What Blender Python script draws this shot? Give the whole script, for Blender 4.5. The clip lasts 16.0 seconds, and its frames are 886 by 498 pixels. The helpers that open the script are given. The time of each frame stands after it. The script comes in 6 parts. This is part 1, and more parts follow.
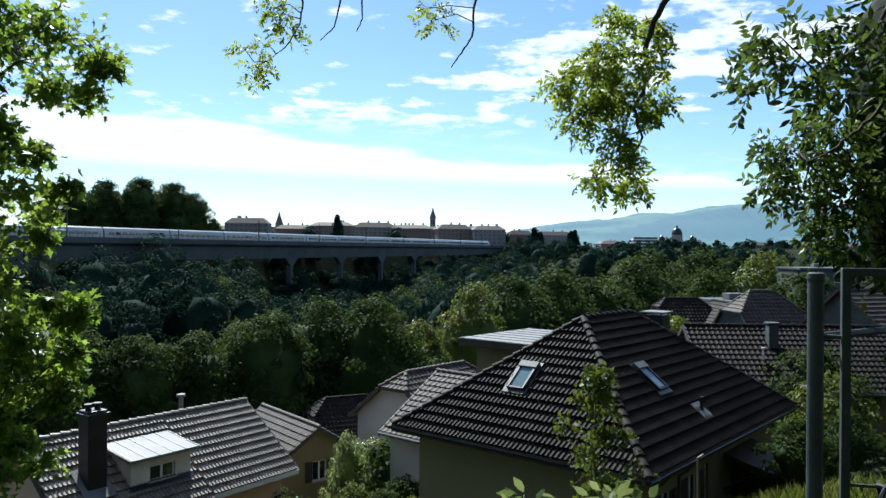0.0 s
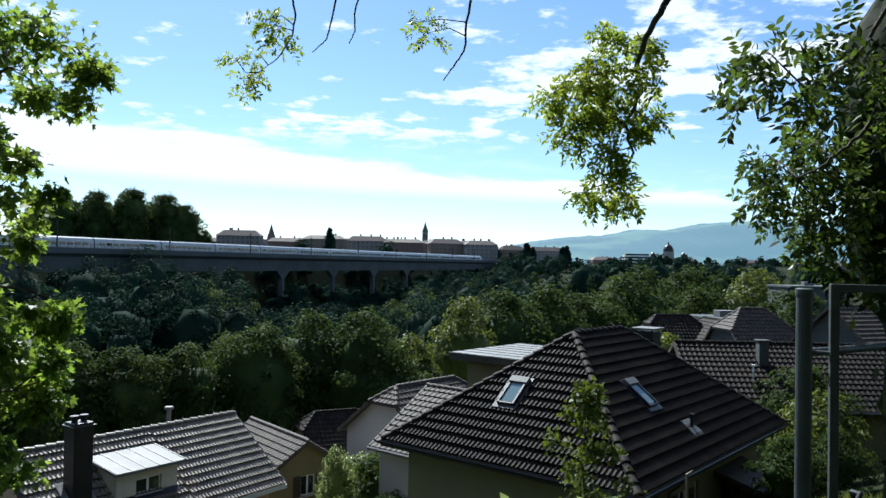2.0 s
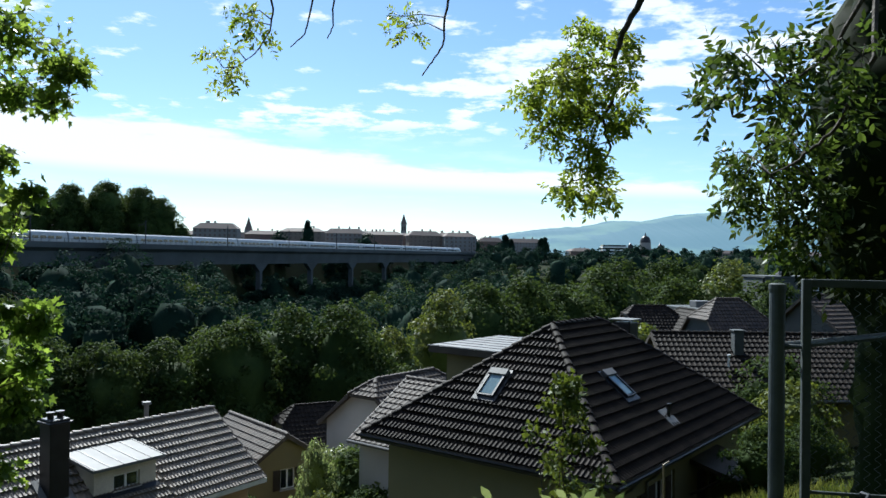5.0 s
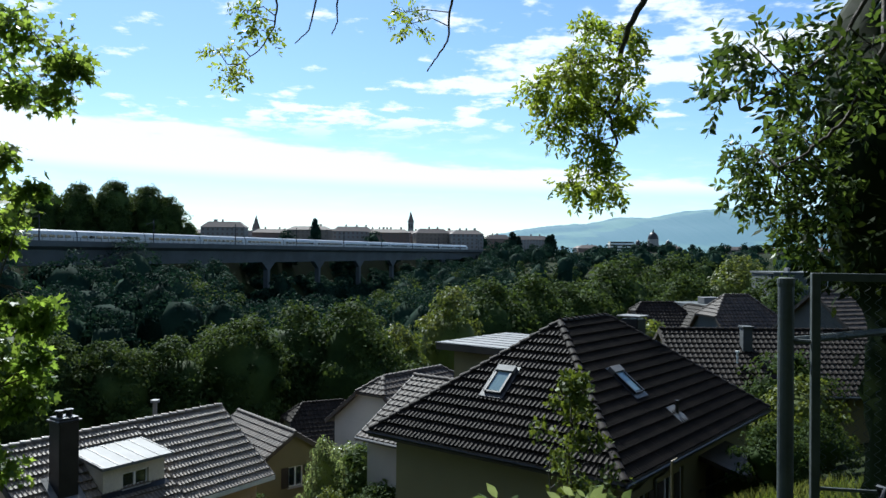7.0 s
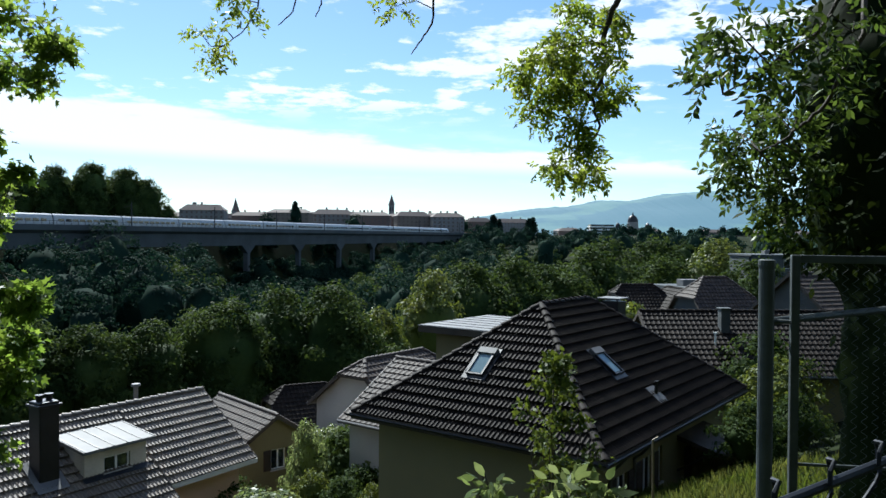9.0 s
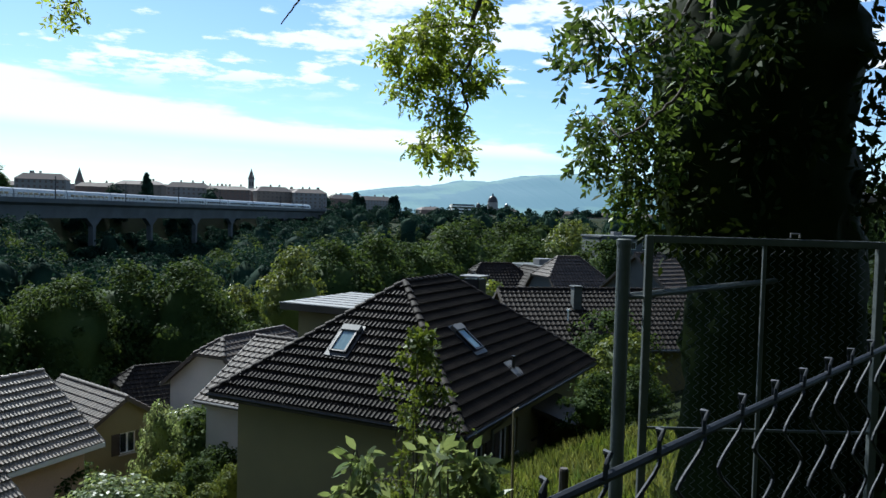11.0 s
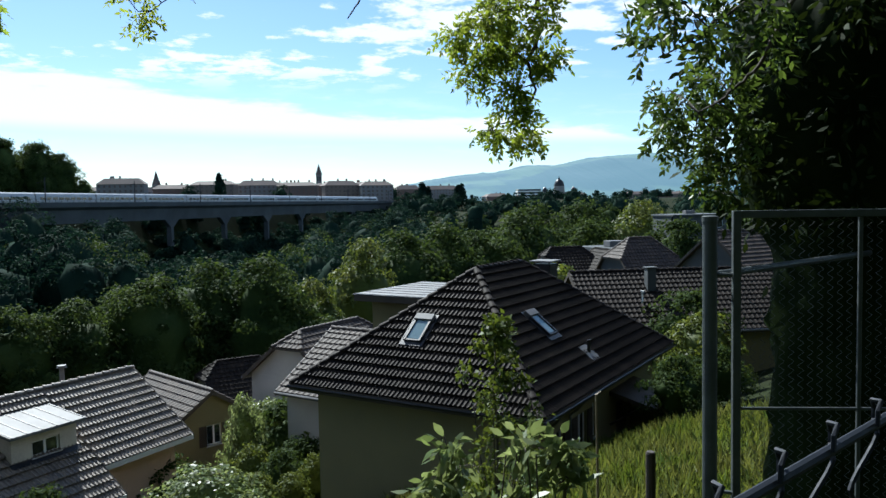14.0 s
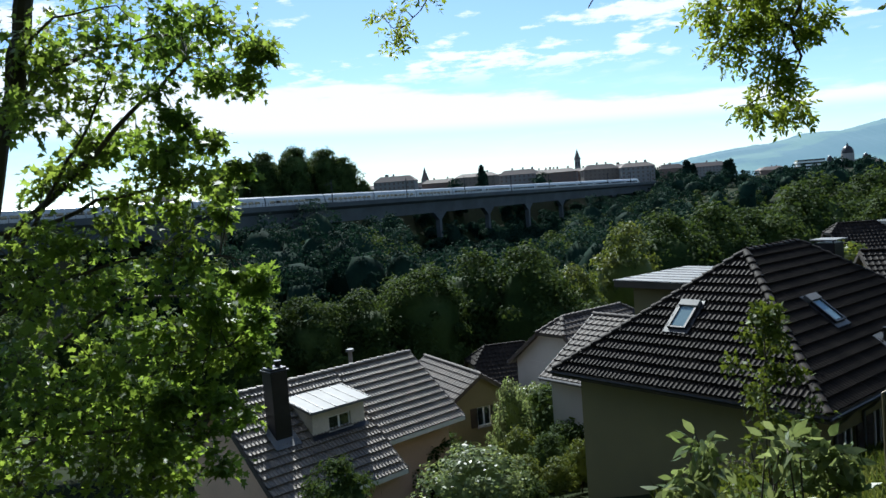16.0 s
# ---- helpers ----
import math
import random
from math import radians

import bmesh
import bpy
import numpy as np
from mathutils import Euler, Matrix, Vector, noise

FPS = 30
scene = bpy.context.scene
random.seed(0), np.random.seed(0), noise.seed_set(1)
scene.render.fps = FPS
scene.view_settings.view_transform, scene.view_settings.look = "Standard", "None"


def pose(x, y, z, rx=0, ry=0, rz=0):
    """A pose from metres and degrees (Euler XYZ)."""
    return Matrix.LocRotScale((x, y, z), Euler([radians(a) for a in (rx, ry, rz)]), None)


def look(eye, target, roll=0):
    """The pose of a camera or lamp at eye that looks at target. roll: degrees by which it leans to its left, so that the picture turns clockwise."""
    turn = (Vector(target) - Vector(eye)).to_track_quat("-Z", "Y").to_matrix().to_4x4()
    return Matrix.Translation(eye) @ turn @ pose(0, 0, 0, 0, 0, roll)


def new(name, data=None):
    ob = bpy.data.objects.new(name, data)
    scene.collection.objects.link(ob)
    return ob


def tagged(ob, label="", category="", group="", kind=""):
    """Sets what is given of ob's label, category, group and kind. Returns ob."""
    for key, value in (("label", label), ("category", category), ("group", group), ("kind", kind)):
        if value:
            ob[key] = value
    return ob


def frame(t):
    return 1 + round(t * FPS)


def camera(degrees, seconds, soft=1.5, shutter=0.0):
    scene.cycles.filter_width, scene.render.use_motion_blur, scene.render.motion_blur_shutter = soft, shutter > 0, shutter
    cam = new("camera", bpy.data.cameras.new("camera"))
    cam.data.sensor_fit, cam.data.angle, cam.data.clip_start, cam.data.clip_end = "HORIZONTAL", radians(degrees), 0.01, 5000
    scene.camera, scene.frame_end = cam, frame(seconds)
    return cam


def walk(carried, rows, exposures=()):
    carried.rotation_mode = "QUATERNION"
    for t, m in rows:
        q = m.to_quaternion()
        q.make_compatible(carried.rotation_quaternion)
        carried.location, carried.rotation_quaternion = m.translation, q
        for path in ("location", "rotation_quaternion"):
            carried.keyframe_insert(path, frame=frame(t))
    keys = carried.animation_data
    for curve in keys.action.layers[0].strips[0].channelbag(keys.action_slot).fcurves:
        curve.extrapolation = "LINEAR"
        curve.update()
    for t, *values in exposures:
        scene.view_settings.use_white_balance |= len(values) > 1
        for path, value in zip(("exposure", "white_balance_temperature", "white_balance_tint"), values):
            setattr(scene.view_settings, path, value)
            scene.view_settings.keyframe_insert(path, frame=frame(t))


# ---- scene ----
cam = camera(60.1, 16.0)
PATH = [
    (0, (0.058, 0.118, 1.627), (0.058, 2.118, 1.626), 0.4),
    (0.5, (0.059, 0.13, 1.613), (0.061, 2.13, 1.644), 0.8),
    (1, (0.088, 0.166, 1.627), (0.104, 2.166, 1.683), 0.7),
    (1.5, (0.081, 0.142, 1.614), (0.091, 2.141, 1.656), 0.7),
    (2, (0.079, 0.142, 1.614), (0.099, 2.141, 1.651), 1.0),
    (2.5, (0.082, 0.137, 1.621), (0.126, 2.137, 1.658), 1.1),
    (3, (0.086, 0.148, 1.623), (0.166, 2.146, 1.655), 1.0),
    (3.5, (0.091, 0.149, 1.63), (0.216, 2.145, 1.666), 0.9),
    (4, (0.082, 0.125, 1.642), (0.208, 2.12, 1.674), 1.0),
    (4.5, (0.077, 0.119, 1.641), (0.19, 2.116, 1.666), 0.9),
    (5, (0.069, 0.109, 1.642), (0.145, 2.107, 1.659), 0.7),
    (7.5, (0.087, 0.145, 1.629), (0.139, 2.144, 1.635), 0.3),
    (8, (0.071, 0.128, 1.633), (0.121, 2.128, 1.629), 0.0),
    (10.5, (0.004, 0.079, 1.621), (0.359, 2.046, 1.545), 1.6),
    (11, (-0.025, 0.07, 1.62), (0.437, 2.014, 1.534), 1.5),
    (11.5, (-0.043, 0.07, 1.619), (0.48, 1.997, 1.519), 1.1),
    (12, (-0.054, 0.07, 1.618), (0.508, 1.985, 1.489), 0.6),
    (12.5, (-0.06, 0.075, 1.62), (0.484, 1.996, 1.498), 0.2),
    (13, (-0.074, 0.069, 1.623), (0.433, 2.002, 1.538), 0.5),
    (13.5, (-0.093, 0.063, 1.622), (0.311, 2.019, 1.526), -0.7),
    (14, (-0.092, 0.085, 1.614), (0.196, 2.06, 1.495), -1.1),
    (14.5, (-0.095, 0.075, 1.615), (0.121, 2.06, 1.492), -1.3),
    (15, (-0.056, 0.103, 1.628), (0.036, 2.098, 1.531), -2.2),
    (15.5, (0.002, -0.017, 1.681), (-0.158, 1.976, 1.629), -2.7),
    (16, (0.035, 0.01, 1.673), (-0.351, 1.968, 1.549), -4.4),
]
walk(cam, [(t, look(eye, target, roll)) for t, eye, target, roll in PATH], ((0.0, 0.9, 5650, 4.0), (16.0, 0.9, 5650, 4.0)))

# ---------------------------------------------------------------- light
SUN_AZ, SUN_EL = 20.0, 43.5          # degrees left of straight ahead (+y), and above the horizon


def build_world():
    world = bpy.data.worlds.new("sky")
    scene.world = world
    world.use_nodes = True
    nt = world.node_tree
    nt.nodes.clear()
    N, L = nt.nodes.new, nt.links.new

    def math_node(op, a, b=None, clamp=False):
        n = N("ShaderNodeMath")
        n.operation, n.use_clamp = op, clamp
        for i, v in enumerate((a, b)):
            if v is None:
                continue
            if isinstance(v, (int, float)):
                n.inputs[i].default_value = v
            else:
                L(v, n.inputs[i])
        return n.outputs[0]

    def ramp(v, lo, hi):
        n = N("ShaderNodeMapRange")
        n.interpolation_type = "SMOOTHSTEP"
        L(v, n.inputs[0])
        n.inputs[1].default_value, n.inputs[2].default_value = lo, hi
        return n.outputs[0]

    sky = N("ShaderNodeTexSky")
    sky.sky_type, sky.sun_disc = "NISHITA", False
    sky.sun_elevation, sky.sun_rotation = radians(SUN_EL), radians(-SUN_AZ)
    sky.altitude, sky.air_density, sky.dust_density, sky.ozone_density = 500, 1.0, 0.3, 3.2
    way = N("ShaderNodeTexCoord").outputs["Generated"]
    sep = N("ShaderNodeSeparateXYZ")
    L(way, sep.inputs[0])
    x, y, z = sep.outputs
    az = math_node("ARCTAN2", x, y)
    el = math_node("ARCSINE", z)
    # a cloud deck seen in perspective: small puffs high up, flattening towards the horizon
    flat = math_node("ADD", math_node("MAXIMUM", z, 0.0), 0.09)
    plane = N("ShaderNodeCombineXYZ")
    L(math_node("DIVIDE", x, flat), plane.inputs[0])
    L(math_node("DIVIDE", y, flat), plane.inputs[1])

    def cloud_noise(scale, detail, rough, shift, source=None):
        m = N("ShaderNodeMapping")
        L(source or plane.outputs[0], m.inputs[0])
        m.inputs["Location"].default_value = shift
        n = N("ShaderNodeTexNoise")
        n.inputs["Scale"].default_value, n.inputs["Detail"].default_value = scale, detail
        n.inputs["Roughness"].default_value = rough
        L(m.outputs[0], n.inputs["Vector"])
        return n.outputs["Fac"]

    puffs = cloud_noise(4.6, 8, 0.6, (3.1, 1.7, 0))
    field = cloud_noise(0.7, 3, 0.5, (0.4, 5.2, 0))
    cover = math_node("ADD", puffs, math_node("MULTIPLY", math_node("SUBTRACT", field, 0.5), 0.75))
    puff_mask = math_node("MULTIPLY", ramp(cover, 0.505, 0.63), ramp(el, 0.135, 0.175))
    # the long low bank of cloud, thick on one side and thinning to the other
    wav = N("ShaderNodeCombineXYZ")
    L(math_node("MULTIPLY", az, 5.0), wav.inputs[0])
    L(math_node("MULTIPLY", el, 26.0), wav.inputs[1])
    frayed = math_node("MULTIPLY", math_node("SUBTRACT", cloud_noise(1.6, 7, 0.6, (1, 2, 3), wav.outputs[0]), 0.5), 0.075)
    top = math_node("SUBTRACT", 0.126, math_node("MULTIPLY", az, 0.092))
    bottom = math_node("SUBTRACT", 0.085, math_node("MULTIPLY", az, 0.03))
    e2 = math_node("ADD", el, frayed)
    band = math_node("MULTIPLY", ramp(math_node("SUBTRACT", top, e2), -0.004, 0.012), ramp(math_node("SUBTRACT", el, bottom), -0.006, 0.012))
    side = math_node("MULTIPLY", ramp(az, -1.6, -0.9), math_node("SUBTRACT", 1.0, ramp(az, 0.42, 0.75)))
    band = math_node("MULTIPLY", band, side)
    thin = math_node("MULTIPLY", ramp(cloud_noise(2.2, 6, 0.6, (7, 7, 1), wav.outputs[0]), 0.5, 0.75), 0.3)
    low = math_node("MULTIPLY", thin, math_node("MULTIPLY", ramp(el, 0.0, 0.03), math_node("SUBTRACT", 1.0, ramp(el, 0.1, 0.2))))
    mask = math_node("MAXIMUM", math_node("MAXIMUM", puff_mask, band), low)
    mix = N("ShaderNodeMix")
    mix.data_type, mix.blend_type = "RGBA", "MIX"
    L(math_node("MULTIPLY", mask, 0.93), mix.inputs[0])
    L(sky.outputs[0], mix.inputs[6])
    mix.inputs[7].default_value = (CLOUD * 1.0, CLOUD * 1.0, CLOUD * 1.0, 1)
    bg = N("ShaderNodeBackground")
    bg.inputs[1].default_value = SKY_STRENGTH
    L(mix.outputs[2], bg.inputs[0])
    L(bg.outputs[0], N("ShaderNodeOutputWorld").inputs[0])


SKY_STRENGTH, CLOUD = 0.075, 8.2
build_world()
sun_data = bpy.data.lights.new("sun", "SUN")
sun_data.energy, sun_data.angle, sun_data.color = 5.0, radians(0.55), (1.0, 0.94, 0.84)
sun = new("sun", sun_data)
sun.matrix_world = look((0, 0, 0), (math.sin(radians(SUN_AZ)) * math.cos(radians(SUN_EL)), -math.cos(radians(SUN_AZ)) * math.cos(radians(SUN_EL)), -math.sin(radians(SUN_EL))))

# ---------------------------------------------------------------- materials


def material(name, base, second=None, rough=0.7, metal=0.0, scale=3.0, grain=40.0, bump=0.2, spread=0.5, island=0.0, objvar=0.0, translucent=0.0, spec=0.5, stain=0.0, distance=0.01):
    """Two-scale procedural surface: large patches between base and second, fine grain, bump and roughness wear."""
    m = bpy.data.materials.new(name)
    m.use_nodes = True
    nt = m.node_tree
    N, L = nt.nodes.new, nt.links.new
    bsdf = nt.nodes["Principled BSDF"]
    second = second or [c * 0.65 for c in base]
    co = N("ShaderNodeTexCoord").outputs["Object"] if not objvar else N("ShaderNodeNewGeometry").outputs["Position"]
    big, fine = N("ShaderNodeTexNoise"), N("ShaderNodeTexNoise")
    for n, s, d in ((big, scale, 5), (fine, grain, 4)):
        n.inputs["Scale"].default_value, n.inputs["Detail"].default_value = s, d
        L(co, n.inputs["Vector"])
    ramp = N("ShaderNodeMapRange")
    L(big.outputs["Fac"], ramp.inputs[0])
    ramp.inputs[1].default_value, ramp.inputs[2].default_value = 0.5 - spread * 0.3, 0.5 + spread * 0.3
    mix = N("ShaderNodeMix")
    mix.data_type = "RGBA"
    L(ramp.outputs[0], mix.inputs[0])
    mix.inputs[6].default_value, mix.inputs[7].default_value = (*base, 1), (*second, 1)
    value = N("ShaderNodeMath")
    value.operation = "MULTIPLY_ADD"
    L(fine.outputs["Fac"], value.inputs[0])
    value.inputs[1].default_value, value.inputs[2].default_value = 0.5, 0.75
    last = value.outputs[0]
    for amount, socket in ((island, "Random Per Island"), (objvar, "Random")):
        if amount:
            r = (N("ShaderNodeNewGeometry") if socket == "Random Per Island" else N("ShaderNodeObjectInfo")).outputs[socket]
            k = N("ShaderNodeMath")
            k.operation = "MULTIPLY_ADD"
            L(r, k.inputs[0])
            k.inputs[1].default_value, k.inputs[2].default_value = amount, 1 - amount / 2
            p = N("ShaderNodeMath")
            p.operation = "MULTIPLY"
            L(k.outputs[0], p.inputs[0])
            L(last, p.inputs[1])
            last = p.outputs[0]
    hsv = N("ShaderNodeHueSaturation")
    L(mix.outputs[2], hsv.inputs["Color"])
    L(last, hsv.inputs["Value"])
    L(hsv.outputs[0], bsdf.inputs["Base Color"])
    bsdf.inputs["Metallic"].default_value = metal
    bsdf.inputs["Specular IOR Level"].default_value = spec if not translucent else min(spec, 0.12)
    rr = N("ShaderNodeMapRange")
    L(fine.outputs["Fac"], rr.inputs[0])
    rr.inputs[3].default_value, rr.inputs[4].default_value = max(0.02, rough - 0.12), min(1, rough + 0.12)
    L(rr.outputs[0], bsdf.inputs["Roughness"])
    if bump:
        b = N("ShaderNodeBump")
        b.inputs["Strength"].default_value, b.inputs["Distance"].default_value = bump, distance
        L(fine.outputs["Fac"], b.inputs["Height"])
        L(b.outputs[0], bsdf.inputs["Normal"])
    if translucent:
        t = N("ShaderNodeBsdfTranslucent")
        th = N("ShaderNodeHueSaturation")
        th.inputs["Hue"].default_value, th.inputs["Saturation"].default_value, th.inputs["Value"].default_value = 0.475, 1.15, 1.7
        L(hsv.outputs[0], th.inputs["Color"])
        L(th.outputs[0], t.inputs[0])
        ms = N("ShaderNodeMixShader")
        ms.inputs[0].default_value = translucent
        L(bsdf.outputs[0], ms.inputs[1])
        L(t.outputs[0], ms.inputs[2])
        L(ms.outputs[0], nt.nodes["Material Output"].inputs[0])
    return m


def glass_material(name, tint, rough=0.05):
    m = bpy.data.materials.new(name)
    m.use_nodes = True
    b = m.node_tree.nodes["Principled BSDF"]
    b.inputs["Base Color"].default_value = (*tint, 1)
    b.inputs["Roughness"].default_value = rough
    b.inputs["IOR"].default_value = 1.5
    b.inputs["Specular IOR Level"].default_value = 1.0
    return m


GRASS = material("grass_soil", (0.018, 0.0252, 0.0084), (0.0144, 0.018, 0.0072), 0.95, scale=0.25, grain=6, bump=0.5, distance=0.05, spec=0.05)
BLADE = material("grass_blade", (0.0663, 0.102, 0.0204), (0.102, 0.112, 0.0357), 0.6, scale=0.8, grain=8, bump=0, island=0.6, translucent=0.4)
BARK = material("bark", (0.075, 0.06, 0.045), (0.04, 0.033, 0.026), 0.9, scale=4, grain=30, bump=0.7, distance=0.02)
LEAF_A = material("leaf_broad", (0.023, 0.0414, 0.0121), (0.0575, 0.0851, 0.0242), 0.7, scale=0.13, grain=3, bump=0, island=0.45, translucent=0.3, spec=0.05)
# far trees: blue of the haze and the bank's shade mixed into the colour
LEAF_B = material("leaf_haze_tinted", (0.0081, 0.0209, 0.0155), (0.0243, 0.0459, 0.0297), 0.8, scale=0.11, grain=3, bump=0, island=0.35, translucent=0.15, spec=0.02)
LEAF_C = material("leaf_yellow", (0.0648, 0.0936, 0.0202), (0.0936, 0.112, 0.0324), 0.5, scale=0.35, grain=3, bump=0, island=0.6, translucent=0.35)
LEAF_NEAR = material("leaf_ash", (0.112, 0.175, 0.0315), (0.171, 0.22, 0.0495), 0.4, scale=2, grain=20, bump=0, island=0.6, translucent=0.55)
LEAF_MAPLE = material("leaf_maple", (0.0856, 0.147, 0.0343), (0.14, 0.201, 0.0489), 0.4, scale=1.2, grain=20, bump=0, island=0.7, translucent=0.6)
# darker copy of the ash leaf: the backlit branches' shade is in its colour
LEAF_SHADE = material("leaf_ash_shaded", (0.04, 0.072, 0.0176), (0.068, 0.104, 0.028), 0.42, scale=2, grain=20, bump=0, island=0.7, translucent=0.4)
# near-black: the deep backlit shade by the gate is put into this leaf colour
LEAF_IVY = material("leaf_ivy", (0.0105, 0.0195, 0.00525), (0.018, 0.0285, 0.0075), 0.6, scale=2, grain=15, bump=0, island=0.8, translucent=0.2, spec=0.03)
LEAF_PALE = material("leaf_pale", (0.105, 0.147, 0.0525), (0.14, 0.168, 0.077), 0.35, scale=2, grain=15, bump=0, island=0.6, translucent=0.45)
TILE_DARK = material("concrete_tile_dark", (0.0125, 0.009, 0.0072), (0.022, 0.0165, 0.013), 0.7, scale=0.9, grain=60, bump=0.4, objvar=0.5, spec=0.12)
TILE_DARK_REST = material("concrete_tile_dark_rest", (0.0125, 0.009, 0.0072), (0.022, 0.0165, 0.013), 0.7, scale=0.9, grain=60, bump=0.4, island=0.5, spec=0.12)
TILE_GREY = material("clay_tile_weathered", (0.14, 0.117, 0.0935), (0.173, 0.14, 0.11), 0.52, scale=0.9, grain=50, bump=0.4, objvar=0.4)
TILE_GREY_REST = material("clay_tile_weathered_rest", (0.132, 0.11, 0.088), (0.163, 0.132, 0.103), 0.52, scale=0.9, grain=50, bump=0.4, island=0.4)
TILE_BROWN = material("clay_tile_brown", (0.0385, 0.0266, 0.021), (0.056, 0.0392, 0.0294), 0.75, scale=0.7, grain=40, bump=0.3, island=0.5)
PLASTER = material("cream_plaster", (0.212, 0.183, 0.085), (0.178, 0.153, 0.0765), 0.9, scale=0.5, grain=50, bump=0.25)
PLASTER_PINK = material("apricot_plaster", (0.66, 0.46, 0.34), (0.58, 0.4, 0.3), 0.9, scale=0.5, grain=50, bump=0.25)
PLASTER_WHITE = material("white_plaster", (0.425, 0.404, 0.374), (0.357, 0.34, 0.315), 0.9, scale=0.5, grain=50, bump=0.25)
WOOD_DARK = material("dark_timber", (0.035, 0.026, 0.02), (0.06, 0.045, 0.032), 0.65, scale=2, grain=30, bump=0.3)
WOOD_RED = material("red_brown_timber", (0.3, 0.12, 0.055), (0.22, 0.09, 0.045), 0.6, scale=2, grain=30, bump=0.3)
SHEET = material("zinc_sheet", (0.161, 0.161, 0.161), (0.124, 0.124, 0.127), 0.68, metal=0.2, scale=1.2, grain=20, bump=0.08)
DARK_METAL = material("dark_metal", (0.0275, 0.0275, 0.0303), (0.0193, 0.0193, 0.022), 0.4, metal=0.5, scale=2, grain=30, bump=0.1)
GALV = material("galvanised_steel", (0.072, 0.084, 0.084), (0.048, 0.0576, 0.06), 0.55, metal=0.2, scale=6, grain=60, bump=0.15, distance=0.002)
WIRE = material("galvanised_wire", (0.0168, 0.0202, 0.028), (0.0123, 0.0151, 0.0202), 0.6, metal=0.2, spec=0.2, scale=30, grain=200, bump=0.1, distance=0.0005)
PAINT_WHITE = material("white_paint", (0.75, 0.75, 0.74), (0.65, 0.65, 0.63), 0.5, scale=2, grain=30, bump=0.05)
CONCRETE = material("viaduct_concrete", (0.07, 0.0805, 0.084), (0.049, 0.056, 0.0595), 0.9, scale=0.15, grain=2, bump=0.3, distance=0.05)
ASPHALT = material("asphalt", (0.055, 0.055, 0.057), (0.045, 0.045, 0.046), 0.9, scale=1, grain=60, bump=0.5)
GLASS = glass_material("window_glass", (0.02, 0.025, 0.03))
# pale blue-green base colour stands in for sky reflected in the panes
GLASS_SKY = glass_material("skylight_glass_sky_tint", (0.14, 0.2, 0.22), 0.03)

# ---------------------------------------------------------------- helpers for building


def mesh_of(name, bm, mat, smooth=False):
    me = bpy.data.meshes.new(name)
    bm.normal_update()
    bm.to_mesh(me)
    bm.free()
    for m in (mat if isinstance(mat, (list, tuple)) else [mat]):
        me.materials.append(m)
    if smooth:
        me.polygons.foreach_set("use_smooth", [True] * len(me.polygons))
    return me


def part(name, bm, mat, parent=None, label="", smooth=False, m=None):
    """Link a bmesh as one mesh object under a thing or a part."""
    ob = new(name, mesh_of(name, bm, mat, smooth) if isinstance(bm, bmesh.types.BMesh) else bm)
    if parent:
        ob.parent = parent
    if m is not None:
        ob.matrix_basis = m
    return tagged(ob, label)


def thing(name, m, label, category, group="", kind=""):
    ob = new(name)
    ob.empty_display_size = 0.2
    ob.matrix_basis = m
    return tagged(ob, label, category, group, kind)


def add_box(bm, lo, hi, bevel=0.0):
    vs = [bm.verts.new((x, y, z)) for z in (lo[2], hi[2]) for y in (lo[1], hi[1]) for x in (lo[0], hi[0])]
    fs = [bm.faces.new([vs[i] for i in q]) for q in ((0, 2, 3, 1), (4, 5, 7, 6), (0, 1, 5, 4), (2, 6, 7, 3), (0, 4, 6, 2), (1, 3, 7, 5))]
    if bevel:
        es = {e for f in fs for e in f.edges}
        bmesh.ops.bevel(bm, geom=list(es), offset=bevel, segments=2, affect="EDGES", profile=0.5)
    return bm


def box(lo, hi, bevel=0.0):
    return add_box(bmesh.new(), lo, hi, bevel)


def add_prism(bm, points, offset):
    """A closed solid: the polygon (list of points) swept by the vector offset."""
    off = Vector(offset)
    a = [bm.verts.new(p) for p in points]
    b = [bm.verts.new(Vector(p) + off) for p in points]
    bm.faces.new(a[::-1])
    bm.faces.new(b)
    for i in range(len(a)):
        j = (i + 1) % len(a)
        bm.faces.new((a[i], a[j], b[j], b[i]))
    bmesh.ops.recalc_face_normals(bm, faces=bm.faces)
    return bm


def add_tube(bm, points, radii, sides=8, caps=True):
    """A round tube along points, with a radius at each."""
    pts = [Vector(p) for p in points]
    rings = []
    side = None
    for i, p in enumerate(pts):
        d = (pts[min(i + 1, len(pts) - 1)] - pts[max(i - 1, 0)]).normalized()
        if side is None:
            side = d.orthogonal().normalized()
        else:
            side = (side - d * side.dot(d))
            side = side.normalized() if side.length > 1e-6 else d.orthogonal().normalized()
        up = d.cross(side)
        r = radii[i] if isinstance(radii, (list, tuple)) else radii
        rings.append([bm.verts.new(p + (side * math.cos(2 * math.pi * k / sides) + up * math.sin(2 * math.pi * k / sides)) * r) for k in range(sides)])
    for a, b in zip(rings, rings[1:]):
        for k in range(sides):
            bm.faces.new((a[k], a[(k + 1) % sides], b[(k + 1) % sides], b[k]))
    if caps and sides > 2:
        bm.faces.new(rings[0][::-1])
        bm.faces.new(rings[-1])
    return bm


def tube(points, radii, sides=8):
    return add_tube(bmesh.new(), points, radii, sides)


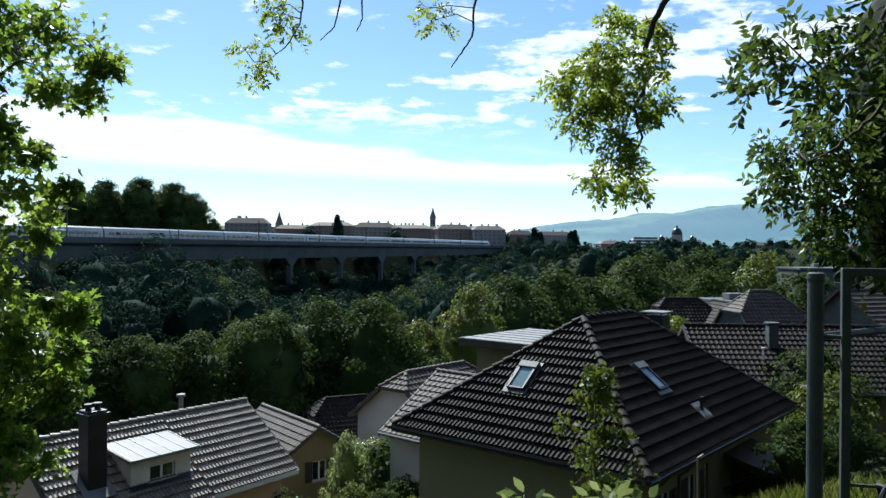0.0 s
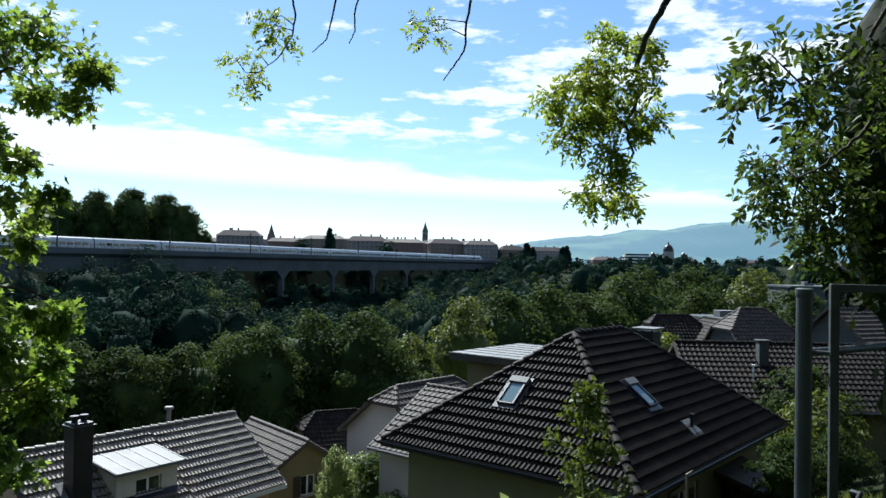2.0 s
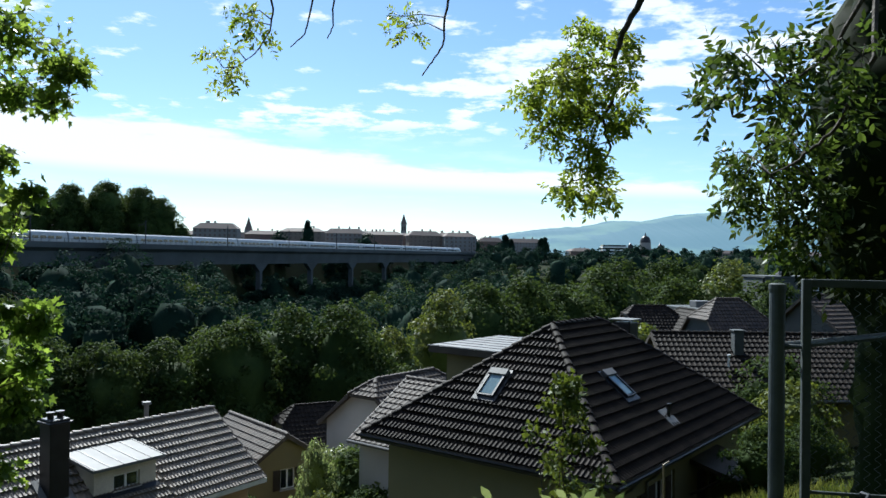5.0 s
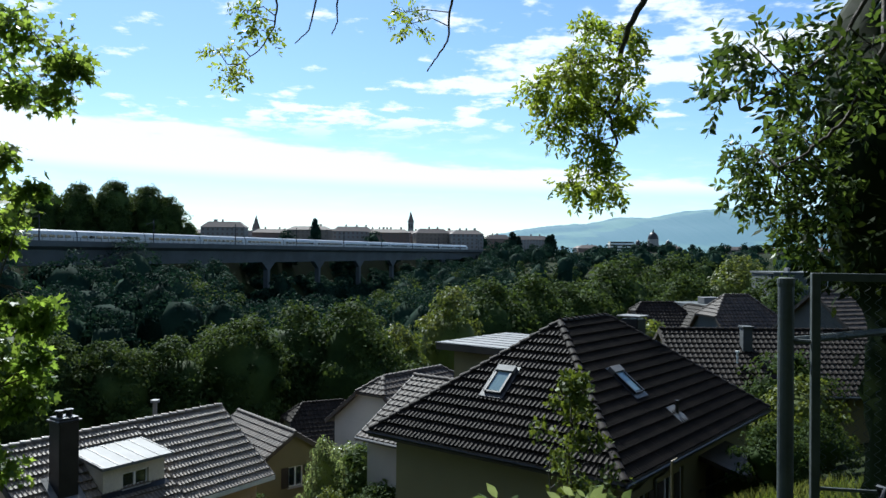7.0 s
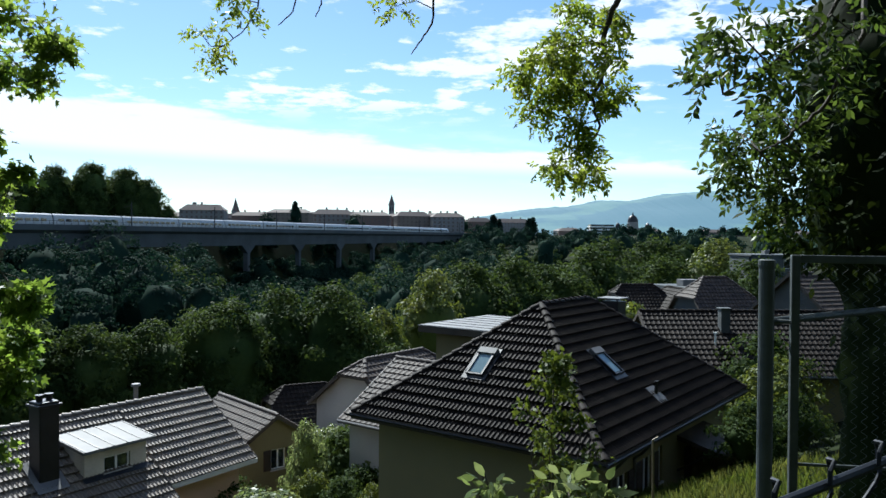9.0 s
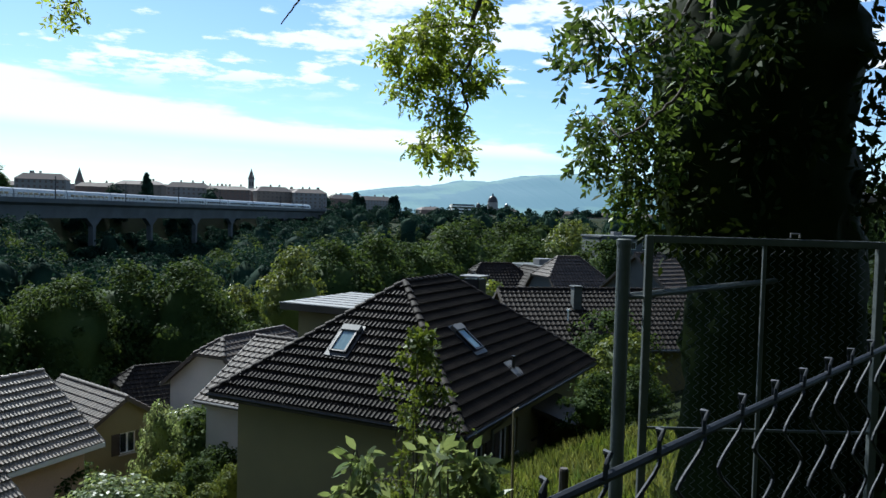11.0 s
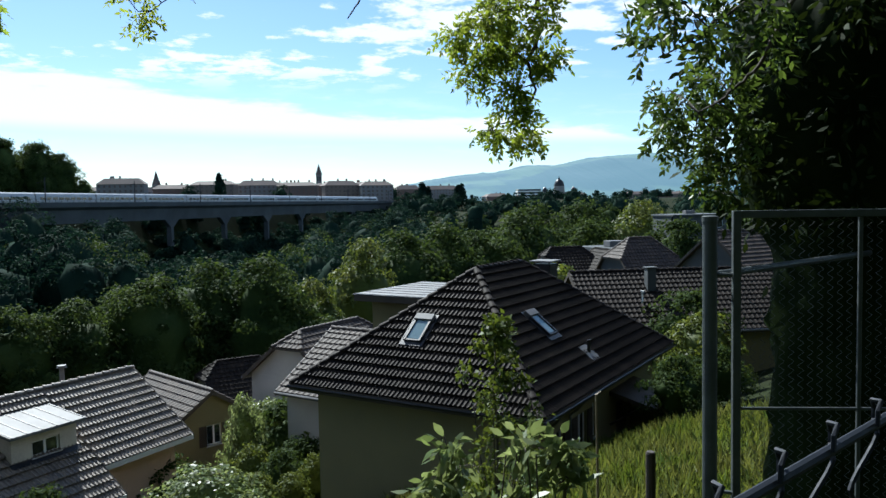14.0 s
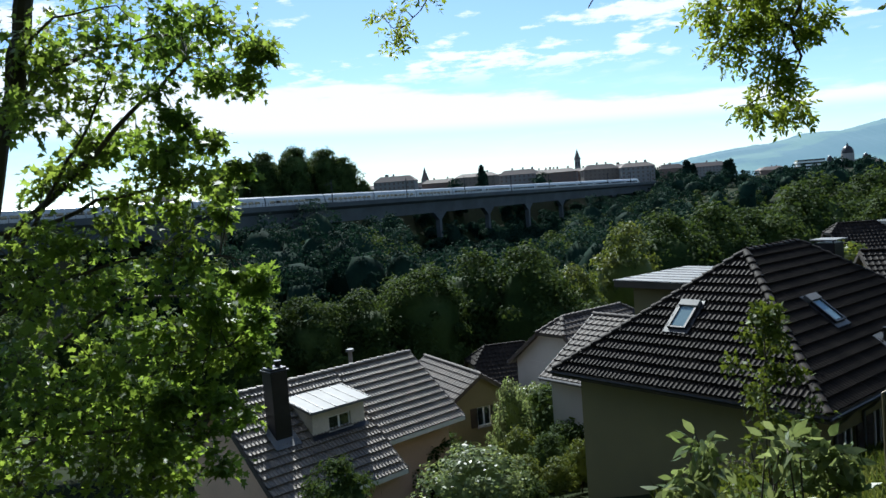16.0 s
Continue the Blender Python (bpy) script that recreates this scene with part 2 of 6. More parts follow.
def add_wall(bm, length, z0, z1, thick, openings=(), m=Matrix()):
    """A wall along local x from 0 to length, its outer face at y = 0, with openings (x0, x1, za, zb) cut right through."""
    xs = sorted({0.0, length, *[o[0] for o in openings], *[o[1] for o in openings]})
    zs = sorted({z0, z1, *[o[2] for o in openings], *[o[3] for o in openings]})

    def solid(i, k):
        cx, cz = (xs[i] + xs[i + 1]) / 2, (zs[k] + zs[k + 1]) / 2
        return not any(o[0] < cx < o[1] and o[2] < cz < o[3] for o in openings)

    made = {}

    def v(x, y, z):
        key = (round(x, 4), round(y, 4), round(z, 4))
        if key not in made:
            made[key] = bm.verts.new(m @ Vector((x, y, z)))
        return made[key]

    def quad(*c):
        bm.faces.new([v(*p) for p in c])

    nx, nz = len(xs) - 1, len(zs) - 1
    for i in range(nx):
        for k in range(nz):
            if not solid(i, k):
                continue
            x0, x1, a, b = xs[i], xs[i + 1], zs[k], zs[k + 1]
            quad((x0, 0, a), (x1, 0, a), (x1, 0, b), (x0, 0, b))
            quad((x0, thick, a), (x0, thick, b), (x1, thick, b), (x1, thick, a))
            if i == 0 or not solid(i - 1, k):
                quad((x0, 0, a), (x0, 0, b), (x0, thick, b), (x0, thick, a))
            if i == nx - 1 or not solid(i + 1, k):
                quad((x1, 0, a), (x1, thick, a), (x1, thick, b), (x1, 0, b))
            if k == 0 or not solid(i, k - 1):
                quad((x0, 0, a), (x0, thick, a), (x1, thick, a), (x1, 0, a))
            if k == nz - 1 or not solid(i, k + 1):
                quad((x0, 0, b), (x1, 0, b), (x1, thick, b), (x0, thick, b))
    return bm


def window_in(house, m, o, frame_mat, shutters=None, label="white-framed window", mullion=True, name="window"):
    """A window in the opening o of a wall whose pose is m: frame, panes, sill and, if wanted, shutters."""
    x0, x1, z0, z1 = o
    w = part(name, box((x0, 0.08, z0), (x0 + 0.06, 0.15, z1)), frame_mat, house, label, m=m)
    bm = bmesh.new()
    add_box(bm, (x1 - 0.06, 0.08, z0), (x1, 0.15, z1))
    add_box(bm, (x0 + 0.06, 0.08, z0), (x1 - 0.06, 0.15, z0 + 0.06))
    add_box(bm, (x0 + 0.06, 0.08, z1 - 0.06), (x1 - 0.06, 0.15, z1))
    if mullion:
        xm = (x0 + x1) / 2
        add_box(bm, (xm - 0.04, 0.075, z0 + 0.06), (xm + 0.04, 0.15, z1 - 0.06))
    part("window_frame", bm, frame_mat, w)
    for a, b in ([(x0 + 0.06, (x0 + x1) / 2 - 0.04), ((x0 + x1) / 2 + 0.04, x1 - 0.06)] if mullion else [(x0 + 0.06, x1 - 0.06)]):
        part("pane", box((a, 0.105, z0 + 0.06), (b, 0.12, z1 - 0.06)), GLASS, w)
    part("window_sill", box((x0 - 0.06, -0.06, z0 - 0.07), (x1 + 0.06, 0.08, z0 - 0.003), 0.008), PLASTER_WHITE, w)
    if shutters:
        half = (x1 - x0) / 2
        for a in (x0 - half - 0.02, x1 + 0.02):
            bm = box((a, -0.045, z0), (a + half, -0.004, z1), 0.005)
            for k in range(8):
                zz = z0 + 0.08 + (z1 - z0 - 0.16) * k / 8
                add_box(bm, (a + 0.05, -0.06, zz), (a + half - 0.05, -0.045, zz + (z1 - z0) / 14))
            part("shutter", bm, shutters, w, "dark slatted shutter")
    return w


def tile_mesh(name, w, l, mat, rolls=2, rise=0.034, low=0.082):
    """One roofing tile: rounded rolls across, a thick lower edge, lying on the slope (x across, y up the slope, z outward)."""
    bm = bmesh.new()
    n = rolls * 4
    lowz, upz = low, 0.006
    rows = []
    for y, zb in ((0.0, lowz), (l, upz)):
        rows.append([bm.verts.new((w * i / n, y, zb + rise * max(0.0, math.sin(2 * math.pi * (i / n) * rolls)) - 0.25 * rise * max(0.0, -math.sin(2 * math.pi * (i / n) * rolls)))) for i in range(n + 1)])
    foot = [bm.verts.new((v.co.x, 0.003, v.co.z - low + 0.01)) for v in rows[0]]
    for i in range(n):
        bm.faces.new((rows[0][i], rows[0][i + 1], rows[1][i + 1], rows[1][i]))
        bm.faces.new((foot[i], foot[i + 1], rows[0][i + 1], rows[0][i]))
    return mesh_of(name, bm, mat, False)


def tiled_face(roof, frame_m, poly, tile, w, l, rest_mat, singles, near=None):
    """Lay tiles on a roof face (frame_m: x along the eave, y up the slope, z outward) within the convex polygon poly of (x, y).
    Whole tiles nearest the point near are objects of their own, at most singles of them; the others are joined, and cut at the edges."""
    xs, ys = [p[0] for p in poly], [p[1] for p in poly]
    edges = list(zip(poly, poly[1:] + poly[:1]))

    def inside(x, y):
        return all((b[0] - a[0]) * (y - a[1]) - (b[1] - a[1]) * (x - a[0]) >= -1e-4 for a, b in edges)

    whole, cut = [], []
    j = 0
    y = min(ys)
    while y < max(ys) - 0.02:
        x = min(xs)
        while x < max(xs) - 0.01:
            c = [inside(px, py) for px, py in ((x, y), (x + w, y), (x, y + l), (x + w, y + l))]
            if all(c):
                whole.append((x, y))
            elif any(c) or inside(x + w / 2, y + l / 2):
                cut.append((x, y))
            x += w
        y += l
        j += 1
    if near:
        whole.sort(key=lambda p: (p[0] - near[0]) ** 2 + (p[1] - near[1]) ** 2)
    for x, y in whole[:singles]:
        ob = new("roof_tile", tile)
        ob.parent = roof
        ob.matrix_basis = frame_m @ Matrix.Translation((x, y, 0)) @ pose(0, 0, 0, random.gauss(0, 0.35), random.gauss(0, 0.35), random.gauss(0, 0.25))
    src_v = [v.co.copy() for v in tile.vertices]
    src_f = [tuple(p.vertices) for p in tile.polygons]
    verts, faces = [], []
    for x, y in whole[singles:]:
        o = len(verts)
        verts += [frame_m @ (v + Vector((x, y, 0))) for v in src_v]
        faces += [tuple(i + o for i in f) for f in src_f]
    for x, y in cut:
        bm = bmesh.new()
        vs = [bm.verts.new(v + Vector((x, y, 0))) for v in src_v]
        for f in src_f:
            bm.faces.new([vs[i] for i in f])
        for a, b in edges:
            n = Vector((-(b[1] - a[1]), b[0] - a[0], 0))
            bmesh.ops.bisect_plane(bm, geom=list(bm.verts) + list(bm.edges) + list(bm.faces), plane_co=(a[0], a[1], 0), plane_no=n, clear_inner=True)
        o = len(verts)
        bm.verts.index_update()
        verts += [frame_m @ v.co for v in bm.verts]
        faces += [tuple(v.index + o for v in f.verts) for f in bm.faces]
        bm.free()
    if faces:
        me = bpy.data.meshes.new("tile_field")
        me.from_pydata(verts, [], faces)
        me.materials.append(rest_mat)
        tagged(part("tile_field", me, None, roof), kind="stuff")


def cap_row(roof, a, b, mat, r=0.115, step=0.36, name="ridge_cap", up=Vector((0, 0, 1))):
    """Half-round caps along a ridge or hip from a (low) to b, each lapping over the next below."""
    a, b = Vector(a), Vector(b)
    d = (b - a).normalized()
    side = d.cross(up).normalized()
    nrm = side.cross(d).normalized()
    m = Matrix((side, d, nrm)).transposed().to_4x4()
    bm = bmesh.new()
    rows = []
    for y, rr, lift in ((0.0, r * 1.12, 0.035), (0.05, r * 1.12, 0.035), (step + 0.05, r * 0.92, 0.005)):
        rows.append([bm.verts.new((math.cos(math.pi * k / 8) * rr, y, math.sin(math.pi * k / 8) * rr * 0.8 + lift - 0.02)) for k in range(9)])
    for p, q in zip(rows, rows[1:]):
        for k in range(8):
            bm.faces.new((p[k], q[k], q[k + 1], p[k + 1]))
    bm.faces.new(rows[0])
    me = mesh_of(name, bm, mat, False)
    n = max(1, round((b - a).length / step))
    for i in range(n):
        ob = new(name, me)
        ob.parent = roof
        ob.matrix_basis = Matrix.Translation(a + (b - a) * (i / n)) @ m


def flat_mesh(name, verts, faces, mat):
    me = bpy.data.meshes.new(name)
    me.from_pydata(verts, [], faces)
    me.materials.append(mat)
    return me


# leaves: one flat outline, folded a little along its midrib
ASH = ((0, 0), (0.16, 0.25), (0.2, 0.55), (0, 1.0), (-0.2, 0.55), (-0.16, 0.25))
DIAMOND = ((0, 0), (0.32, 0.5), (0, 1.0), (-0.32, 0.5))
MAPLE = ((0, 0), (0.16, 0.1), (0.46, 0.14), (0.27, 0.36), (0.46, 0.68), (0.17, 0.58), (0, 1.0), (-0.17, 0.58), (-0.46, 0.68), (-0.27, 0.36), (-0.46, 0.14), (-0.16, 0.1))


def leaf_cloud(name, centers, dirs, sizes, mat, shape=DIAMOND, fold=0.12, rng=None, normals=None):
    """Many leaves as one mesh: each starts at a centre, points along a direction and has a size."""
    rng = rng or np.random.default_rng(1)
    c, d, s = np.asarray(centers, float), np.asarray(dirs, float), np.asarray(sizes, float)
    n, k = len(c), len(shape)
    d = d / (np.linalg.norm(d, axis=1, keepdims=True) + 1e-9)
    r = rng.normal(size=(n, 3)) if normals is None else np.asarray(normals) + rng.normal(size=(n, 3)) * 0.6
    side = np.cross(d, r)
    side /= np.linalg.norm(side, axis=1, keepdims=True) + 1e-9
    up = np.cross(side, d)
    sh = np.array(shape)
    v = (c[:, None, :] + s[:, None, None] * (sh[None, :, 0, None] * side[:, None, :] + sh[None, :, 1, None] * d[:, None, :]
         + (np.abs(sh[None, :, 0, None]) * 2 - sh[None, :, 1, None] ** 2) * fold * up[:, None, :]))
    verts = v.reshape(-1, 3)
    me = bpy.data.meshes.new(name)
    me.vertices.add(n * k)
    me.vertices.foreach_set("co", verts.astype(np.float32).ravel())
    me.loops.add(n * k)
    me.loops.foreach_set("vertex_index", np.arange(n * k, dtype=np.int32))
    me.polygons.add(n)
    me.polygons.foreach_set("loop_start", np.arange(0, n * k, k, dtype=np.int32))
    me.update(calc_edges=True)
    me.materials.append(mat)
    return me


def crown_points(rng, height, radius, base, lumps, per, spread=0.5, shape=1.0):
    """Clumps of leaves over the outside of a lumpy crown: leaf places, the ways they point, and the outward normals."""
    cs, ds, ns = [], [], []
    h = height - base
    for i in range(lumps):
        u = rng.uniform(0.02, 1.0)
        ang = rng.uniform(0, 2 * math.pi)
        prof = math.sin(math.pi * min(1, (0.12 + 0.88 * u) ** (0.8 * shape))) ** 0.6
        rad = radius * prof * rng.uniform(0.6, 1.08)
        ctr = np.array([rad * math.cos(ang), rad * math.sin(ang), base + h * (0.06 + 0.9 * u)])
        size = radius * rng.uniform(0.13, 0.34)
        p = rng.normal(size=(per, 3))
        p /= np.linalg.norm(p, axis=1, keepdims=True)
        p[:, 2] = np.where(p[:, 2] < -0.35, -p[:, 2], p[:, 2])
        rr = size * rng.uniform(0.6, 1.2, per)[:, None]
        cs.append(ctr + p * rr * np.array([1, 1, 0.8]))
        out = p + (ctr - np.array([0, 0, base + h * 0.45])) / radius * 0.6
        ds.append(np.cross(out, rng.normal(size=(per, 3))) + out * 0.25 + np.array([0, 0, -0.25]))
        ns.append(out / (np.linalg.norm(out, axis=1, keepdims=True) + 1e-6))
    return np.concatenate(cs), np.concatenate(ds), np.concatenate(ns)



def icosphere(level):
    bm = bmesh.new()
    bmesh.ops.create_icosphere(bm, subdivisions=level, radius=1.0)
    v = np.array([p.co[:] for p in bm.verts])
    f = np.array([[q.index for q in p.verts] for p in bm.faces])
    bm.free()
    return v, f


BALL = {k: icosphere(k) for k in (2, 3)}


def inner_mass(name, crowns, mat, seed, level=2, fullness=0.6):
    """The dense, uneven inside of crowns; crowns: (x, y, z of the foot, height, radius, base)."""
    rng = np.random.default_rng(seed)
    bv, bf = BALL[level]
    verts, faces, o = [], [], 0
    for x, y, z, h, r, base in crowns:
        ph = rng.uniform(0, 6.28, 6)
        w = 1 + 0.13 * (np.sin(4.1 * bv[:, 0] + ph[0]) * np.sin(3.7 * bv[:, 1] + ph[1]) + np.sin(5.3 * bv[:, 2] + ph[2])) + rng.uniform(-0.1, 0.1, len(bv))
        half = (h - base) / 2
        v = bv * w[:, None] * np.array([r * fullness, r * fullness, half * 0.92 * (0.3 + 0.7 * fullness)])
        verts.append(v + np.array([x, y, z + base + half * 0.98]))
        faces.append(bf + o)
        o += len(bv)
    me = bpy.data.meshes.new(name)
    me.from_pydata(np.concatenate(verts).tolist(), [], np.concatenate(faces).tolist())
    me.materials.append(mat)
    me.polygons.foreach_set("use_smooth", [True] * len(me.polygons))
    return me

# ---------------------------------------------------------------- ground
# below y = -3.5 an unseen bank is added, which cuts off the sky behind
PROFILE = ((-300, 60), (-60, 36), (-12, 7), (-3.5, 0), (0.4, 0), (1.5, -0.35), (4, -1.3), (8, -2.9), (19, -6.4), (27, -9.0), (40, -12.5), (60, -17), (90, -26), (140, -36), (6000, -36))


def track_frame(x, y):
    """Metres along the railway and behind it, seen from the path."""
    return (x + 61.3) * 0.367 + (y - 300) * 0.93, (x + 61.3) * -0.93 + (y - 300) * 0.367


def track_xy(s, d):
    return -61.3 + 0.367 * s - 0.93 * d, 300 + 0.93 * s + 0.367 * d


FAR_D = (-320, -170, -110, -60, -12, 4, 16, 60, 300)
FAR_Z = (-38, -38, -36, -31, -22, -14, 2.5, 3.5, 3.0)


def ground_z(x, y):
    """The height of the land: path, slope, gorge, far bank and the plateau of the town."""
    z = float(np.interp(y, [p[0] for p in PROFILE], [p[1] for p in PROFILE]))
    k = max(0.0, min(1.0, (y - 2) / 14)) * max(0.0, min(1.0, (140 - y) / 80))
    z += (0.2 if x > 0 else 0.12) * max(-16.0, min(24.0, x)) * k
    if y > 90:
        s, d = track_frame(x, y)
        far = float(np.interp(d, FAR_D, FAR_Z))
        end = max(0.0, min(1.0, (s - 125) / 90))
        far = far + (max(far, -9.0 + 0.01 * d) - far) * end * max(0.0, min(1.0, (d + 330) / 170))
        far += (max(far, 3.0) - far) * max(0.0, min(1.0, (y - 480) / 200))
        z += (far - z) * min(1.0, (y - 90) / 70)
    if 60 < y < 450 and x > 25:                      # the side of the valley to the right
        z += max(0.0, min(20.0, (x - 25) * 0.16)) * min(1.0, (y - 60) / 60) * max(0.0, min(1.0, (450 - y) / 150)) * max(0.0, min(1.0, -z / 20))
    return (min(z, 3.6) if y > -3 else z) + 0.18 * noise.noise((x * 0.21, y * 0.21, 0)) * min(1.0, max(0.0, (y - 1) / 6))


def build_ground():
    ts = np.linspace(-1, 1, 150)
    xs = np.sinh(ts * 6.2) / np.sinh(6.2) * 4900
    us = np.linspace(0, 1, 190)
    ys = np.concatenate([[-300, -150, -60, -30, -12, -7, -3.5, 0], 0.4 + np.sinh(us * 6.6) / np.sinh(6.6) * 4900])
    verts = [(x, y, ground_z(x, y)) for y in ys for x in xs]
    w = len(xs)
    faces = [(j * w + i, j * w + i + 1, (j + 1) * w + i + 1, (j + 1) * w + i) for j in range(len(ys) - 1) for i in range(w - 1)]
    ob = part("ground", flat_mesh("ground", verts, faces, GRASS), None)
    tagged(ob, "grassy hillside falling to a wooded river gorge", "ground", kind="structure")


build_ground()

# ---------------------------------------------------------------- far hill


CREST = ((-200, 250, 486, 653, 864, 1046, 1212, 1424, 1771, 2014, 2600, 3400), (8, 70, 126, 150, 165, 200, 200, 242, 262, 250, 215, 120))


def build_hill():
    rng = np.random.default_rng(5)
    verts, faces = [], []
    nx, ny = 240, 24
    for j in range(ny):
        v = j / (ny - 1)
        for i in range(nx):
            u = i / (nx - 1)
            x = -200 + 3600 * u
            crest = float(np.interp(x, CREST[0], CREST[1])) + 7 * noise.noise((x * 0.012, 3, 0)) + 5 * noise.noise((x * 0.05, 9, 0))
            z = crest * math.sin(v * math.pi / 2) ** 0.9 + 12 * noise.noise((x * 0.004, v * 5, 1)) * math.sin(v * math.pi)
            verts.append((x, 3000 + 1100 * v, z - 4))
    faces = [(j * nx + i, j * nx + i + 1, (j + 1) * nx + i + 1, (j + 1) * nx + i) for j in range(ny - 1) for i in range(nx - 1)]
    m = bpy.data.materials.new("far_hill")
    m.use_nodes = True
    nt = m.node_tree
    N, L = nt.nodes.new, nt.links.new
    b = nt.nodes["Principled BSDF"]
    b.inputs["Roughness"].default_value = 1.0
    n = N("ShaderNodeTexNoise")
    n.inputs["Scale"].default_value, n.inputs["Detail"].default_value = 0.0035, 5
    L(N("ShaderNodeTexCoord").outputs["Object"], n.inputs["Vector"])
    r = N("ShaderNodeValToRGB")
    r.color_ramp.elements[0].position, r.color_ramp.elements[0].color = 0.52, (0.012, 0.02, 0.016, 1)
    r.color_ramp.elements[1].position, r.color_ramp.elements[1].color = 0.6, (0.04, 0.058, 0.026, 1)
    L(n.outputs["Fac"], r.inputs[0])
    L(r.outputs[0], b.inputs["Base Color"])
    # bluish emission painted on the hill in place of distance haze
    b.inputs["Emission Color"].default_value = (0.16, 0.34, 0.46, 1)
    b.inputs["Emission Strength"].default_value = HILL_HAZE_GLOW
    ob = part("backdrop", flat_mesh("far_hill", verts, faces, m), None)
    tagged(ob, "wooded hill with meadows on the horizon, blue haze put in as glow", "hill", kind="structure")


HILL_HAZE_GLOW = 0.4
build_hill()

# ---------------------------------------------------------------- the hipped house
def basis(o, ex, ez=(0, 0, 1)):
    """A pose at o with local x along ex and z up."""
    ex, ez = Vector(ex).normalized(), Vector(ez).normalized()
    ey = ez.cross(ex).normalized()
    m = Matrix((ex, ey, ez)).transposed().to_4x4()
    m.translation = o
    return m


def face_frame(o, along, up):
    """Roof-face frame: x along the eave, y up the slope, z outward."""
    ex = Vector(along).normalized()
    ey = Vector(up).normalized()
    m = Matrix((ex, ey, ex.cross(ey))).transposed().to_4x4()
    m.translation = o
    return m


def skylight(roof, fm, x, y, w=0.62, h=1.06):
    """A roof window lying proud on a roof face."""
    m = fm @ Matrix.Translation((x, y, 0.05))
    s = part("skylight", box((-w / 2 - 0.12, -0.16, -0.02), (w / 2 + 0.12, h + 0.1, 0.035), 0.01), DARK_METAL, roof, "grey metal roof window", m=m)
    bm = bmesh.new()
    for lo, hi in (((-w / 2, 0, 0.03), (-w / 2 + 0.08, h, 0.11)), ((w / 2 - 0.08, 0, 0.03), (w / 2, h, 0.11)), ((-w / 2 + 0.08, 0, 0.03), (w / 2 - 0.08, 0.06, 0.1))):
        add_box(bm, lo, hi, 0.008)
    part("window_frame", bm, DARK_METAL, s)
    part("cover", box((-w / 2 - 0.02, h - 0.2, 0.03), (w / 2 + 0.02, h + 0.04, 0.14), 0.008), SHEET, s)
    part("pane", box((-w / 2 + 0.08, 0.09, 0.05), (w / 2 - 0.08, h - 0.2, 0.075)), GLASS_SKY, s)


